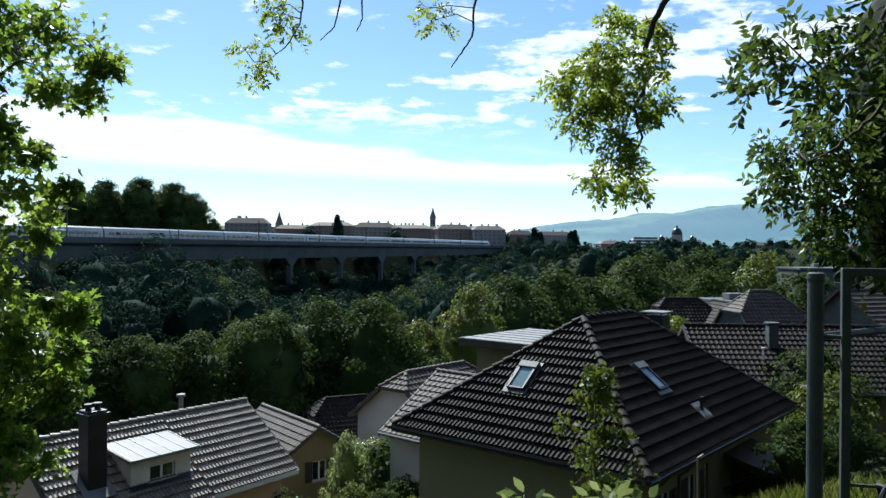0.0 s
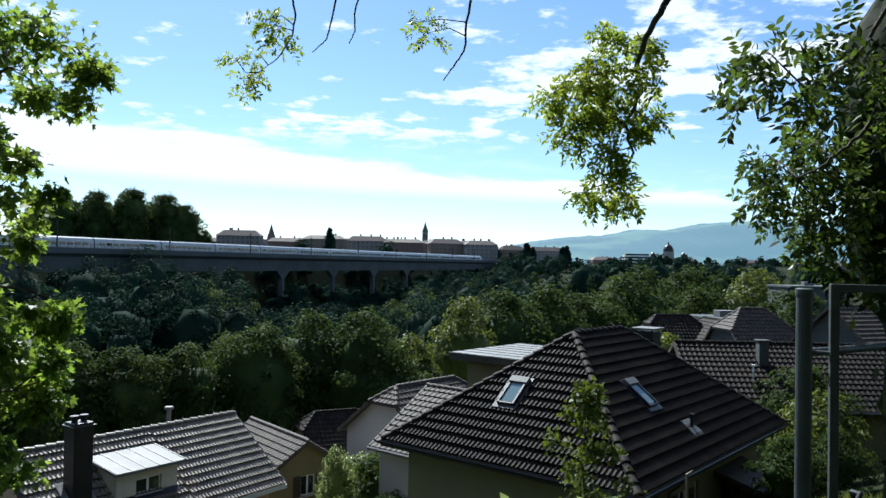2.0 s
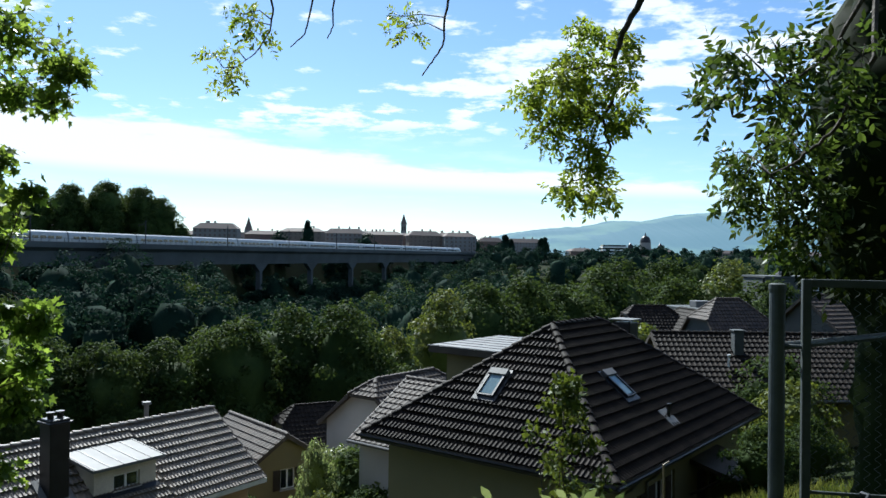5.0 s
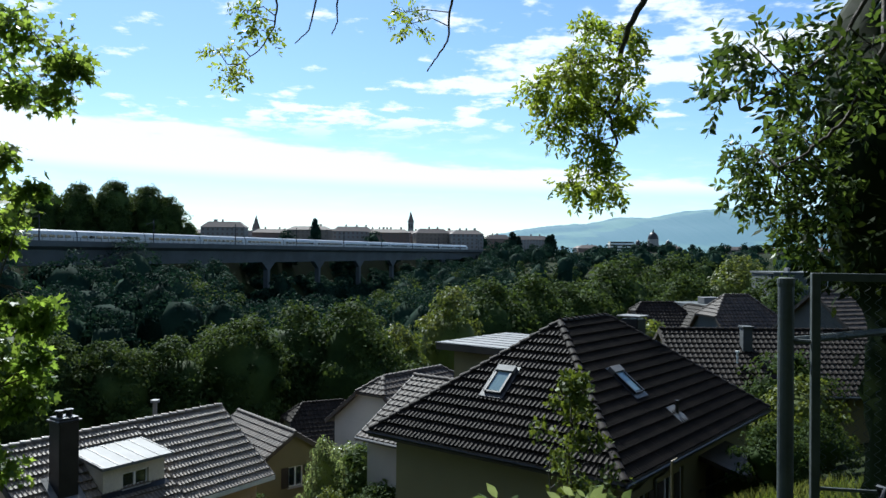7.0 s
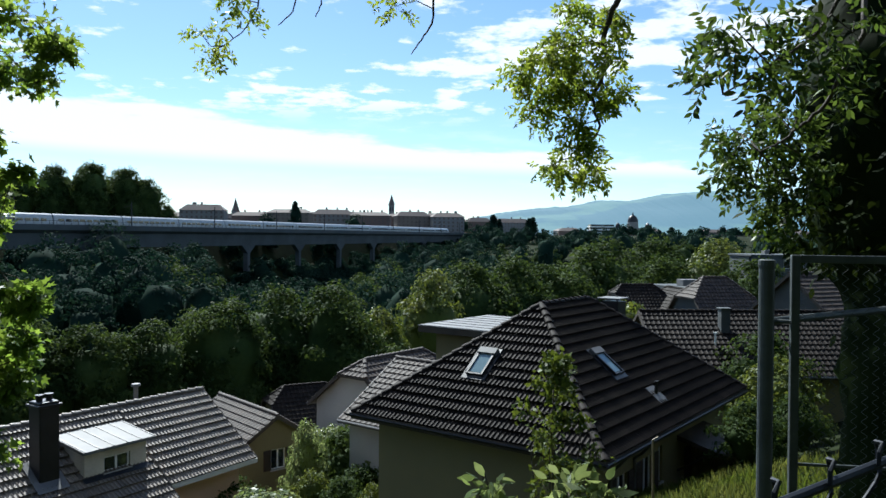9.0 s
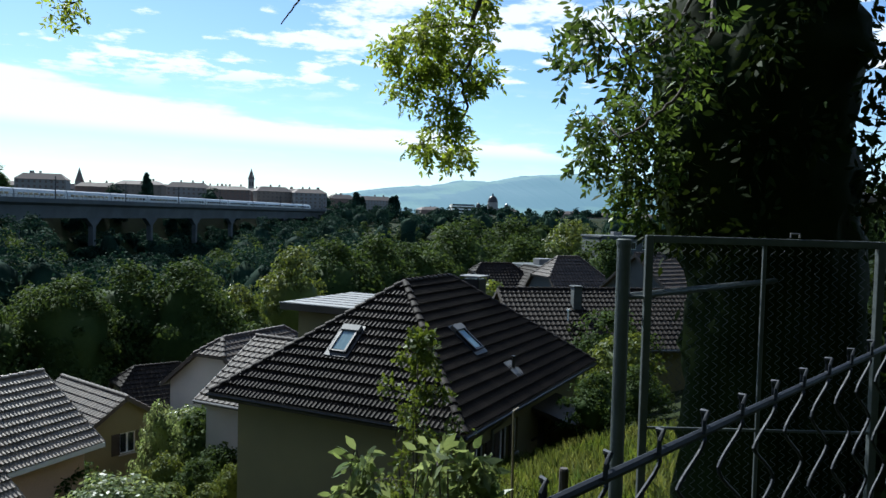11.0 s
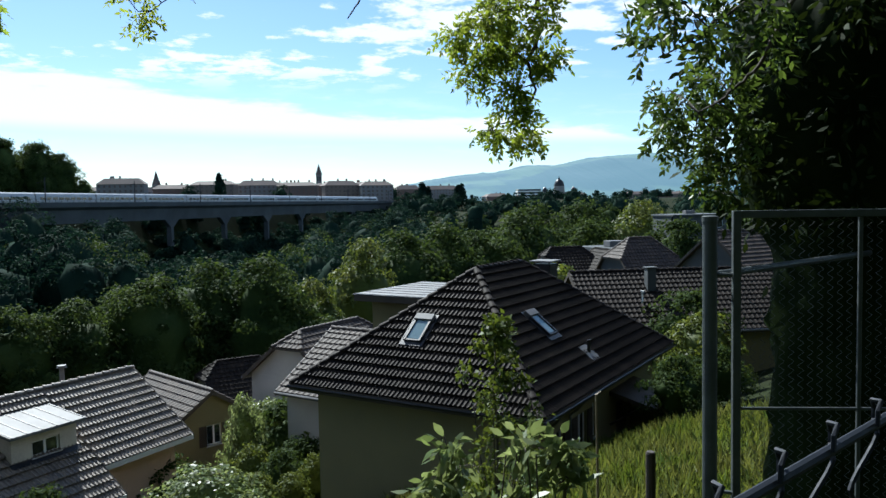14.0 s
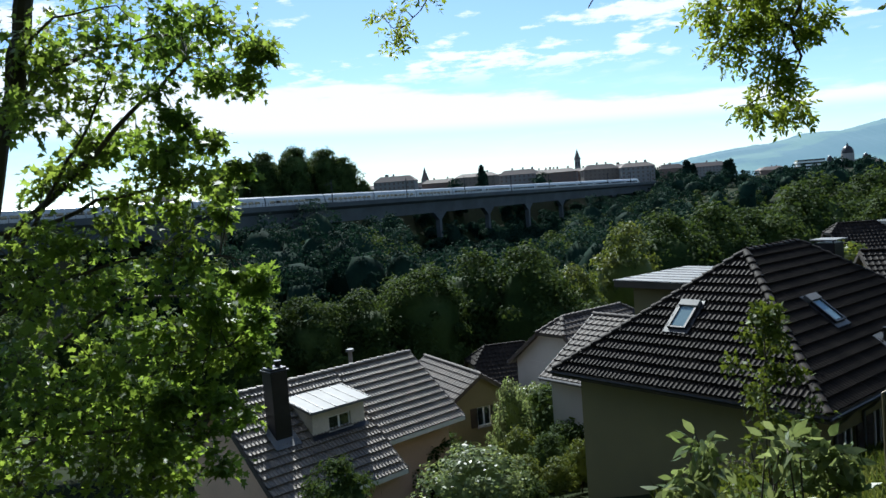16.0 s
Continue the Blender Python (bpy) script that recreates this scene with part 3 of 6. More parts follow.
def hip_house():
    N, th, W, D, H = Vector((5.07, 18.61, -3.91)), 0.867, 8.6, 11.9, 3.36
    u, w = Vector((-math.sin(th), math.cos(th), 0)), Vector((math.cos(th), math.sin(th), 0))
    m = basis(N, w)                      # local x along the long eave, y along the short one, origin at the eave corner nearest the path
    house = thing("house", m, "two-storey cream house with dark hipped tile roof on the slope", "house")
    base = -6.0
    o = 0.6
    zt = 0.0
    # walls
    front = [(3.1, 3.9, -2.2, -0.9), (4.4, 4.7, -1.9, -0.8), (1.3, 2.1, -2.3, -1.0), (6.6, 7.6, -3.4, -1.3)]
    lx, ly = D - 2 * o, W - 2 * o
    for length, holes, wm in ((lx, front, Matrix.Translation((o, o, 0))), (lx, [], Matrix.Translation((D - o, W - o, 0)) @ pose(0, 0, 0, 0, 0, 180)), (ly - 0.6, [], Matrix.Translation((o, W - o - 0.3, 0)) @ pose(0, 0, 0, 0, 0, -90)), (ly - 0.6, [], Matrix.Translation((D - o, o + 0.3, 0)) @ pose(0, 0, 0, 0, 0, 90))):
        part("wall", add_wall(bmesh.new(), length, base, zt - 0.1, 0.3, holes, wm), PLASTER, house, "cream rendered wall")
    wm = Matrix.Translation((o, o, 0))
    for op in front[:3]:
        window_in(house, wm, op, PAINT_WHITE, WOOD_DARK if op[1] - op[0] > 0.5 else None, mullion=op[1] - op[0] > 0.5)
    d = part("door", box((o + 6.6, o + 0.1, -3.4), (o + 7.6, o + 0.16, -1.3), 0.01), WOOD_DARK, house, "dark wooden entrance door")
    part("door_handle", tube([(o + 6.72, o + 0.1, -2.4), (o + 6.72, o + 0.04, -2.4), (o + 6.85, o + 0.04, -2.4)], 0.012), SHEET, d)
    # entrance canopy on brackets
    bm = bmesh.new()
    add_prism(bm, [(o + 5.9, o - 0.02, -0.75), (o + 5.9, o - 1.5, -1.15), (o + 5.9, o - 1.5, -1.27), (o + 5.9, o - 0.02, -0.9)], (2.5, 0, 0))
    c = part("canopy", bm, WOOD_DARK, house, "dark lean-to canopy over the entrance")
    part("support_wall", box((o + 8.0, o - 1.4, base + 0.4), (o + 8.35, o - 0.01, -1.28)), PLASTER, house)
    for x in (o + 6.0, o + 7.7):
        part("bracket", tube([(x, o - 0.01, -1.9), (x, o - 1.1, -1.18)], 0.045, 6), WOOD_DARK, c)
    # rain pipes
    for x in (o + 0.9, o + 2.5):
        part("downpipe", tube([(x, 0.06, -0.2), (x, 0.3, -0.5), (x, o - 0.06, -0.7), (x, o - 0.06, base + 0.6)], 0.045), SHEET, house)
    # roof body, eaves board, soffit
    roof = part("roof", box((0.05, 0.05, -0.12), (D - 0.05, W - 0.05, -0.09)), WOOD_DARK, house, "dark hipped roof of interlocking concrete tiles")
    A, B = Vector((W / 2, W / 2, H)), Vector((D - W / 2, W / 2, H))
    c = [Vector((0, 0, 0)), Vector((D, 0, 0)), Vector((D, W, 0)), Vector((0, W, 0))]
    bm = bmesh.new()
    dn = Vector((0, 0, -0.02))
    low = [bm.verts.new(p + dn) for p in c]
    a, b = bm.verts.new(A + dn), bm.verts.new(B + dn)
    for f in ((low[0], low[1], b, a), (low[1], low[2], b), (low[2], low[3], a, b), (low[3], low[0], a)):
        bm.faces.new(f)
    part("underlay", bm, WOOD_DARK, roof)
    bm = bmesh.new()
    t = 0.03
    add_box(bm, (-t, -t, -0.2), (D + t, 0.02, 0.0))
    add_box(bm, (-t, W - 0.02, -0.2), (D + t, W + t, 0.0))
    add_box(bm, (-t, 0.02, -0.2), (0.02, W - 0.02, 0.0))
    add_box(bm, (D - 0.02, 0.02, -0.2), (D + t, W - 0.02, 0.0))
    part("eaves_board", bm, WOOD_DARK, roof)
    # gutters: half-round channels
    for p, q in (((-0.1, -0.1), (D + 0.1, -0.1)), ((-0.1, W + 0.1), (-0.1, -0.1))):
        P, Q = Vector((*p, -0.04)), Vector((*q, -0.04))
        dr = (Q - P).normalized()
        sd = Vector((dr.y, -dr.x, 0))
        bm = bmesh.new()
        ra = [[bm.verts.new(E + sd * (math.cos(math.pi * k / 6) * r) - Vector((0, 0, math.sin(math.pi * k / 6) * r))) for k in range(7)] for E in (P, Q) for r in (0.075, 0.068)]
        for k in range(6):
            bm.faces.new((ra[0][k], ra[0][k + 1], ra[2][k + 1], ra[2][k]))
            bm.faces.new((ra[1][k], ra[3][k], ra[3][k + 1], ra[1][k + 1]))
        part("gutter", bm, DARK_METAL, roof)
    tw, tl = 0.3, 0.365
    tile = tile_mesh("roof_tile", tw, tl, TILE_DARK)
    sl = math.hypot(W / 2, H)
    # four faces: eave origin, eave direction, up vector, polygon
    f1 = face_frame(c[0], (1, 0, 0), (0, W / 2, H))
    f2 = face_frame(c[3], (0, -1, 0), (W / 2, 0, H))
    f3 = face_frame(c[2], (-1, 0, 0), (0, -W / 2, H))
    f4 = face_frame(c[1], (0, 1, 0), (-W / 2, 0, H))
    long = [(0, 0), (D, 0), (D - W / 2, sl), (W / 2, sl)]
    short = [(0, 0), (W, 0), (W / 2, sl)]
    tiled_face(roof, f2, short, tile, tw, tl, TILE_DARK_REST, 170, (W, 0))
    tiled_face(roof, f1, long, tile, tw, tl, TILE_DARK_REST, 125, (0, 0))
    tiled_face(roof, f3, long, tile, tw, tl, TILE_DARK_REST, 0)
    tiled_face(roof, f4, short, tile, tw, tl, TILE_DARK_REST, 0)
    for e, tp in ((c[0], A), (c[3], A), (c[1], B), (c[2], B)):
        cap_row(roof, e, tp, TILE_DARK, name="hip_cap")
    cap_row(roof, A, B, TILE_DARK)
    skylight(roof, f2, 3.56, 2.08)
    skylight(roof, f1, 4.38, 2.12)
    # vent pipe with its lead flashing on the long face
    vm = f1 @ Matrix.Translation((5.34, 1.1, 0.05))
    v = part("vent_pipe", box((-0.3, -0.35, 0.0), (0.3, 0.3, 0.03), 0.008), SHEET, roof, "small vent pipe with lead flashing", m=vm)
    part("pipe", tube([(0, 0, 0), (0, 0.18, 0.25), (0, 0.24, 0.33)], [0.06, 0.055, 0.07]), DARK_METAL, v)
    # chimney beyond the ridge
    ch = part("chimney", box((8.95, 3.75, H - 2.2), (9.65, 4.45, H - 0.2), 0.02), DARK_METAL, roof, "square clad chimney with a sheet cap")
    part("cap", box((8.85, 3.65, H - 0.12), (9.75, 4.55, H - 0.07), 0.01), SHEET, ch)
    for x, y in ((9.0, 3.8), (9.6, 3.8), (9.0, 4.4), (9.6, 4.4)):
        part("cap_leg", box((x - 0.02, y - 0.02, H - 0.2), (x + 0.02, y + 0.02, H - 0.12)), DARK_METAL, ch)
    # box dormer on the far side with a flat seamed metal roof
    dx0, dx1, dy0, dy1, dz = 3.32, 7.7, W - 3.3, W + 0.05, 2.2
    dorm = part("dormer", box((dx0 + 0.4, dy0 + 0.2, 0.1), (dx1 - 0.2, dy1 - 0.5, dz - 0.004)), PLASTER, roof, "flat-roofed dormer with seamed metal sheet")
    bm = box((dx0, dy0 - 0.1, dz), (dx1, dy1, dz + 0.22), 0.02)
    part("fascia", bm, WOOD_DARK, dorm)
    bm = box((dx0 - 0.02, dy0 - 0.12, dz + 0.223), (dx1 + 0.02, dy1 + 0.02, dz + 0.25))
    sheet = part("sheet_roof", bm, SHEET, dorm)
    for k in range(8):
        xx = dx0 + 0.02 + (dx1 - dx0 - 0.06) * k / 7
        part("seam", box((xx, dy0 - 0.1, dz + 0.25), (xx + 0.035, dy1, dz + 0.264)), DARK_METAL, dorm)
    return house


hip_house()


# ---------------------------------------------------------------- the house with the dormer
DORMER_PAINT = material("cream_painted_boards", (0.62, 0.56, 0.47), (0.52, 0.47, 0.4), 0.7, scale=1.5, grain=25, bump=0.1)


def gable_house():
    E2 = Vector((-8.375, 32.952, -4.892))
    th, pi = 0.938, 0.628
    r = Vector((-math.cos(th), -math.sin(th), 0))
    out = Vector((math.sin(th), -math.cos(th), 0))
    m = basis(E2, -r)                    # local x along the ridge (0 at its far end, falling to -S), -y towards the path, z up
    house = thing("house", m, "apricot house with a weathered tile gable roof, dormer and chimney", "house")
    S, Q1, Q2, s1 = 9.43, 4.1, 5.46, 4.13
    cp, sp = math.cos(pi), math.sin(pi)
    base = -9.0
    yq = lambda q: -q * cp
    zq = lambda q: -q * sp
    roof = part("roof", flat_mesh("roof", [(0, 0, -0.12), (-S, 0, -0.12), (-S, yq(Q2), zq(Q2) - 0.12), (-s1, yq(Q2), zq(Q2) - 0.12), (-s1, yq(Q1), zq(Q1) - 0.12), (0, yq(Q1), zq(Q1) - 0.12), (0, 4.6 * cp, -4.6 * sp - 0.12), (-S, 4.6 * cp, -4.6 * sp - 0.12)], [(0, 1, 2, 3, 4, 5), (1, 0, 6, 7)], WOOD_DARK), None, house, "weathered grey-brown tile roof")
    tw, tl = 0.3, 0.365
    tile = tile_mesh("roof_tile", tw, tl, TILE_GREY)
    front = face_frame(Vector((-S, yq(Q2), zq(Q2))), (1, 0, 0), (0, cp, sp))
    tiled_face(roof, front, [(0, 0), (S - s1, 0), (S - s1, Q2), (0, Q2)], tile, tw, tl, TILE_GREY_REST, 160, (S - s1, Q2))
    right = face_frame(Vector((-s1, yq(Q1), zq(Q1))), (1, 0, 0), (0, cp, sp))
    tiled_face(roof, right, [(0, 0), (s1, 0), (s1, Q1), (0, Q1)], tile, tw, tl, TILE_GREY_REST, 140, (0, 0))
    back = face_frame(Vector((0, 4.6 * cp, -4.6 * sp)), (-1, 0, 0), (0, -cp, sp))
    tiled_face(roof, back, [(0, 0), (S, 0), (S, 4.6), (0, 4.6)], tile, tw, tl, TILE_GREY_REST, 0)
    cap_row(roof, (-S, 0, 0.0), (0, 0, 0.0), TILE_GREY)
    # verge boards and eaves boards
    for x, q in ((0.0, Q1), (-s1, Q2), (-S - 0.05, Q2)):
        q0 = Q1 if x == -s1 else 0
        part("verge_board", add_prism(bmesh.new(), [(x, yq(q0), zq(q0) + 0.02), (x, yq(q), zq(q) + 0.02), (x, yq(q), zq(q) - 0.2), (x, yq(q0), zq(q0) - 0.2)], (0.05, 0, 0)), WOOD_DARK, roof)
    bm = add_prism(bmesh.new(), [(0, 0, 0.02), (0, 4.6 * cp, -4.6 * sp + 0.02), (0, 4.6 * cp, -4.6 * sp - 0.2), (0, 0, -0.2)], (0.05, 0, 0))
    part("verge_board", bm, WOOD_DARK, roof)
    bm = bmesh.new()
    add_box(bm, (-s1 + 0.05, yq(Q1) - 0.03, zq(Q1) - 0.17), (0, yq(Q1) + 0.02, zq(Q1) - 0.0))
    add_box(bm, (-S, yq(Q2) - 0.03, zq(Q2) - 0.17), (-s1, yq(Q2) + 0.02, zq(Q2) - 0.0))
    part("eaves_board", bm, PAINT_WHITE, roof)
    # walls: the main body, and the part that reaches further out under the long slope
    bm = bmesh.new()
    y1, y2 = yq(Q1) + 0.55, yq(Q2) + 0.35
    yb = 4.6 * cp - 0.5
    xl = -S + 0.4
    add_wall(bm, s1 - 0.5, base, zq(Q1) - 0.0, 0.3, [(2.3, 3.2, -6.4, -5.0)], Matrix.Translation((-s1 + 0.05, y1, 0)))
    add_wall(bm, S - s1 - 0.75, base, zq(Q2) - 0.0, 0.3, [(1.0, 2.1, -5.7, -4.4), (3.0, 3.9, -5.7, -4.4)], Matrix.Translation((xl, y2, 0)))
    add_prism(bm, [(-s1 - 0.35, y2, base), (-s1 - 0.35, y2, zq(Q2) - 0.02), (-s1 - 0.35, y1, zq(Q1) - 0.02), (-s1 - 0.35, y1, base)], (0.3, 0, 0))
    for x in (-0.75, xl):
        ys = y1 + 0.3 if x > -1 else y2 + 0.3
        add_prism(bm, [(x, ys, base), (x, ys, ys / cp * sp - 0.16), (x, 0, -0.2), (x, yb, -yb / cp * sp - 0.16), (x, yb, base)], (0.3, 0, 0))
    add_box(bm, (xl + 0.3, yb - 0.3, base), (-0.75, yb, -yb / cp * sp - 0.2))
    part("wall", bm, PLASTER_PINK, house, "apricot rendered wall")
    window_in(house, Matrix.Translation((-s1 + 0.05, y1, 0)), (2.3, 3.2, -6.4, -5.0), PAINT_WHITE)
    for o in ((1.0, 2.1, -5.7, -4.4), (3.0, 3.9, -5.7, -4.4)):
        window_in(house, Matrix.Translation((xl, y2, 0)), o, PAINT_WHITE)
    # dormer
    dx0, dx1, q_front, q_back = -6.78, -4.42, 2.93, 0.98
    yf = yq(q_front)
    zt = zq(q_back) + 0.06
    hr = -0.78
    d = part("dormer", bmesh.new(), DORMER_PAINT, roof, "boxy dormer with a pale seamed metal roof")
    bm = bmesh.new()
    ow = (0.72, 1.72, zq(q_front) + 0.08, hr - 0.32)
    add_wall(bm, dx1 - dx0, zq(q_front) - 0.05, hr, 0.14, [ow], Matrix.Translation((dx0, yf, 0)))
    for x in (dx0, dx1 - 0.12):
        add_prism(bm, [(x, yf + 0.14, zq(q_front) - 0.05), (x, yf + 0.14, hr), (x, yq(q_back), zt - 0.05)], (0.12, 0, 0))
    bm.to_mesh(d.data)
    bm.free()
    window_in(d, Matrix.Translation((dx0, yf, 0)), ow, PAINT_WHITE)
    bm = bmesh.new()
    add_prism(bm, [(dx0 - 0.2, yf - 0.28, hr - 0.02), (dx0 - 0.2, yf - 0.28, hr + 0.08), (dx0 - 0.2, yq(q_back) + 0.25, zt + 0.1), (dx0 - 0.2, yq(q_back) + 0.25, zt)], (dx1 - dx0 + 0.4, 0, 0))
    part("sheet_roof", bm, SHEET, d)
    for k in range(6):
        x = dx0 - 0.15 + (dx1 - dx0 + 0.28) * k / 5
        bm = add_prism(bmesh.new(), [(x, yf - 0.28, hr + 0.08), (x, yf - 0.28, hr + 0.098), (x, yq(q_back) + 0.25, zt + 0.118), (x, yq(q_back) + 0.25, zt + 0.1)], (0.03, 0, 0))
        part("seam", bm, DARK_METAL, d)
    # dark strip laid on the slope before the dormer for its shadow
    part("shadow_strip", flat_mesh("shadow_strip", [(dx0 - 0.1, yf, zq(q_front) + 0.09), (dx0 - 0.1, yq(q_front + 0.25), zq(q_front + 0.25) + 0.09), (dx1 + 0.1, yq(q_front + 0.25), zq(q_front + 0.25) + 0.09), (dx1 + 0.1, yf, zq(q_front) + 0.09)], [(0, 1, 2, 3)], DARK_METAL), None, d)
    # chimney, clad in dark sheet, with its flashing
    cx, cq = -7.85, 2.3
    cy, cz = yq(cq), zq(cq)
    ch = part("chimney", box((cx - 0.33, cy - 0.33, cz - 0.5), (cx + 0.33, cy + 0.33, cz + 2.45), 0.03), DARK_METAL, roof, "dark metal-clad chimney with two round cowls")
    part("collar", box((cx - 0.4, cy - 0.4, cz + 2.28), (cx + 0.4, cy + 0.4, cz + 2.36), 0.015), DARK_METAL, ch)
    for k in (-0.16, 0.16):
        part("cowl", tube([(cx + k, cy, cz + 2.45), (cx + k, cy, cz + 2.6), (cx + k, cy, cz + 2.61), (cx + k, cy, cz + 2.66)], [0.1, 0.1, 0.14, 0.14], 10), DARK_METAL, ch)
    fl = face_frame(Vector((cx, cy, cz)), (1, 0, 0), (0, cp, sp))
    part("flashing", box((-0.55, -0.75, 0.085), (0.5, 0.6, 0.1), 0.005), SHEET, ch, m=fl)
    # small vent cowl at the back of the ridge
    v = part("vent_pipe", tube([(-2.55, 0.9, -1.2), (-2.55, 0.9, 0.38), (-2.55, 0.9, 0.4), (-2.55, 0.9, 0.5)], [0.09, 0.09, 0.19, 0.17], 10), SHEET, roof, "round vent cowl")
    return house


gable_house()

# ---------------------------------------------------------------- railway viaduct and train
VIA = pose(-61.3, 300, 0, 0, 0, math.degrees(math.atan2(0.93, 0.367)))     # local x along the track, away to the right
TRACK_Z = 3.15


def viaduct():
    v = thing("viaduct", VIA, "long grey concrete railway viaduct across the gorge", "viaduct")
    s0, s1 = -190.0, 500.0
    bm = bmesh.new()
    add_prism(bm, [(s0, -4.6, TRACK_Z + 0.9), (s0, -4.6, TRACK_Z - 0.6), (s0, -3.0, TRACK_Z - 1.5), (s0, -2.7, TRACK_Z - 5.6), (s0, 2.7, TRACK_Z - 5.6), (s0, 3.0, TRACK_Z - 1.5), (s0, 4.6, TRACK_Z - 0.6), (s0, 4.6, TRACK_Z + 0.9), (s0, 4.3, TRACK_Z + 0.9), (s0, 4.3, TRACK_Z), (s0, -4.3, TRACK_Z), (s0, -4.3, TRACK_Z + 0.9)], (s1 - s0, 0, 0))
    part("deck", bm, CONCRETE, v)
    for k in range(-4, 8):
        s = 40 * k
        bm = bmesh.new()
        zb = -45
        add_prism(bm, [(s - 0.8, -2.6, TRACK_Z - 8.6), (s - 4.6, -2.6, TRACK_Z - 5.62), (s + 4.6, -2.6, TRACK_Z - 5.62), (s + 0.8, -2.6, TRACK_Z - 8.6)], (0, 1.9, 0))
        add_prism(bm, [(s - 0.8, -2.6, TRACK_Z - 8.6), (s + 0.8, -2.6, TRACK_Z - 8.6), (s + 1.0, -2.6, zb), (s - 1.0, -2.6, zb)], (0, 1.9, 0))
        part("pier", bm, CONCRETE, v)
    for k in range(-4, 11):
        s = 18 + 42 * k
        p = part("catenary_mast", tube([(s, -4.0, TRACK_Z), (s, -4.0, TRACK_Z + 8.2)], [0.2, 0.15], 6), DARK_METAL, v)
        part("cantilever", tube([(s, -4.0, TRACK_Z + 7.2), (s, -1.2, TRACK_Z + 6.6)], 0.08, 5), DARK_METAL, p)
    bm = bmesh.new()
    for k in range(int((s1 - s0) / 2.5)):
        s = s0 + 2.5 * k
        add_box(bm, (s, -4.5, TRACK_Z + 0.9), (s + 0.08, -4.42, TRACK_Z + 1.9))
    add_box(bm, (s0, -4.5, TRACK_Z + 1.85), (s1, -4.42, TRACK_Z + 1.93))
    part("railing", bm, DARK_METAL, v)


viaduct()

TRAIN_WHITE = material("train_white", (0.4, 0.416, 0.432), (0.336, 0.352, 0.368), 0.35, scale=0.3, grain=5, bump=0, spec=0.6)


def train():
    t = thing("train", VIA, "white passenger train standing along the viaduct", "train")
    n, L = 17, 26.4
    end = 250.0
    prof = [(-1.4, 0.5), (-1.5, 1.4), (-1.45, 2.6), (-1.15, 3.5), (-0.6, 3.85), (0.6, 3.85), (1.15, 3.5), (1.45, 2.6), (1.5, 1.4), (1.4, 0.5)]
    pane = mesh_of("window", box((0, -1.53, TRACK_Z + 1.75), (1.9, -1.46, TRACK_Z + 2.5)), GLASS)
    for k in range(n):
        s = end - L * (k + 1)
        bm = bmesh.new()
        add_prism(bm, [(s + 0.25, y, TRACK_Z + z) for y, z in prof], (L - 0.5, 0, 0))
        c = part("carriage", bm, TRAIN_WHITE, t)
        for j in range(9):
            part("window", pane, None, c, m=Matrix.Translation((s + 1.8 + j * 2.55, 0, 0)))
        part("skirt", box((s + 0.6, -1.52, TRACK_Z + 0.15), (s + L - 0.6, 1.52, TRACK_Z + 0.5)), DARK_METAL, c)
        part("gangway", box((s - 0.25, -1.1, TRACK_Z + 0.6), (s + 0.25, 1.1, TRACK_Z + 3.4)), DARK_METAL, c)
    # the tail: a rounded driving end
    bm = bmesh.new()
    rings = []
    for i in range(6):
        u = i / 5
        k = math.cos(u * math.pi / 2) ** 0.7 * 0.85 + 0.15
        rings.append([bm.verts.new((end - 0.25 + 5.0 * u, y * (0.7 + 0.3 * k), TRACK_Z + 0.5 + (z - 0.5) * k)) for y, z in prof])
    for p, q in zip(rings, rings[1:]):
        for i in range(len(prof)):
            j = (i + 1) % len(prof)
            bm.faces.new((p[i], p[j], q[j], q[i]))
    bm.faces.new(rings[-1])
    bm.faces.new(rings[0][::-1])
    bmesh.ops.recalc_face_normals(bm, faces=bm.faces)
    part("driving_end", bm, TRAIN_WHITE, t)


train()

# ---------------------------------------------------------------- woods and trees


def trunk_bm(rng, height, base, radius, r0):
    bm = tube([(0, 0, -0.6), (0.05, 0, base * 0.5), (0.1, 0.05, base + height * 0.2), (0, 0.1, height * 0.8)], [r0 * 1.25, r0, r0 * 0.75, r0 * 0.15], 8)
    for k in range(7):
        a = rng.uniform(0, 6.28)
        z = base * 0.8 + (height - base) * rng.uniform(0.05, 0.55)
        l = radius * rng.uniform(0.5, 0.85)
        add_tube(bm, [(0, 0, z), (l * 0.5 * math.cos(a), l * 0.5 * math.sin(a), z + l * 0.35), (l * math.cos(a), l * math.sin(a), z + l * 0.8)], [r0 * 0.4, r0 * 0.25, r0 * 0.06], 5)
    return bm


def tree_model(seed, height, radius, mat, lumps=70, per=70, leaf=0.3, shape=1.0, base_k=0.12, full=0.7):
    rng = np.random.default_rng(seed)
    base = height * base_k
    c, d, n = crown_points(rng, height, radius, base, lumps, per, shape=shape)
    me = leaf_cloud("crown", c, d, rng.uniform(0.7, 1.3, len(c)) * leaf, mat, rng=rng, normals=n)
    inner = inner_mass("inner_foliage", [(0, 0, 0, height, radius, base)], mat, seed, 3, full)
    return me, mesh_of("trunk", trunk_bm(rng, height, base, radius, height * 0.018), BARK), height, inner


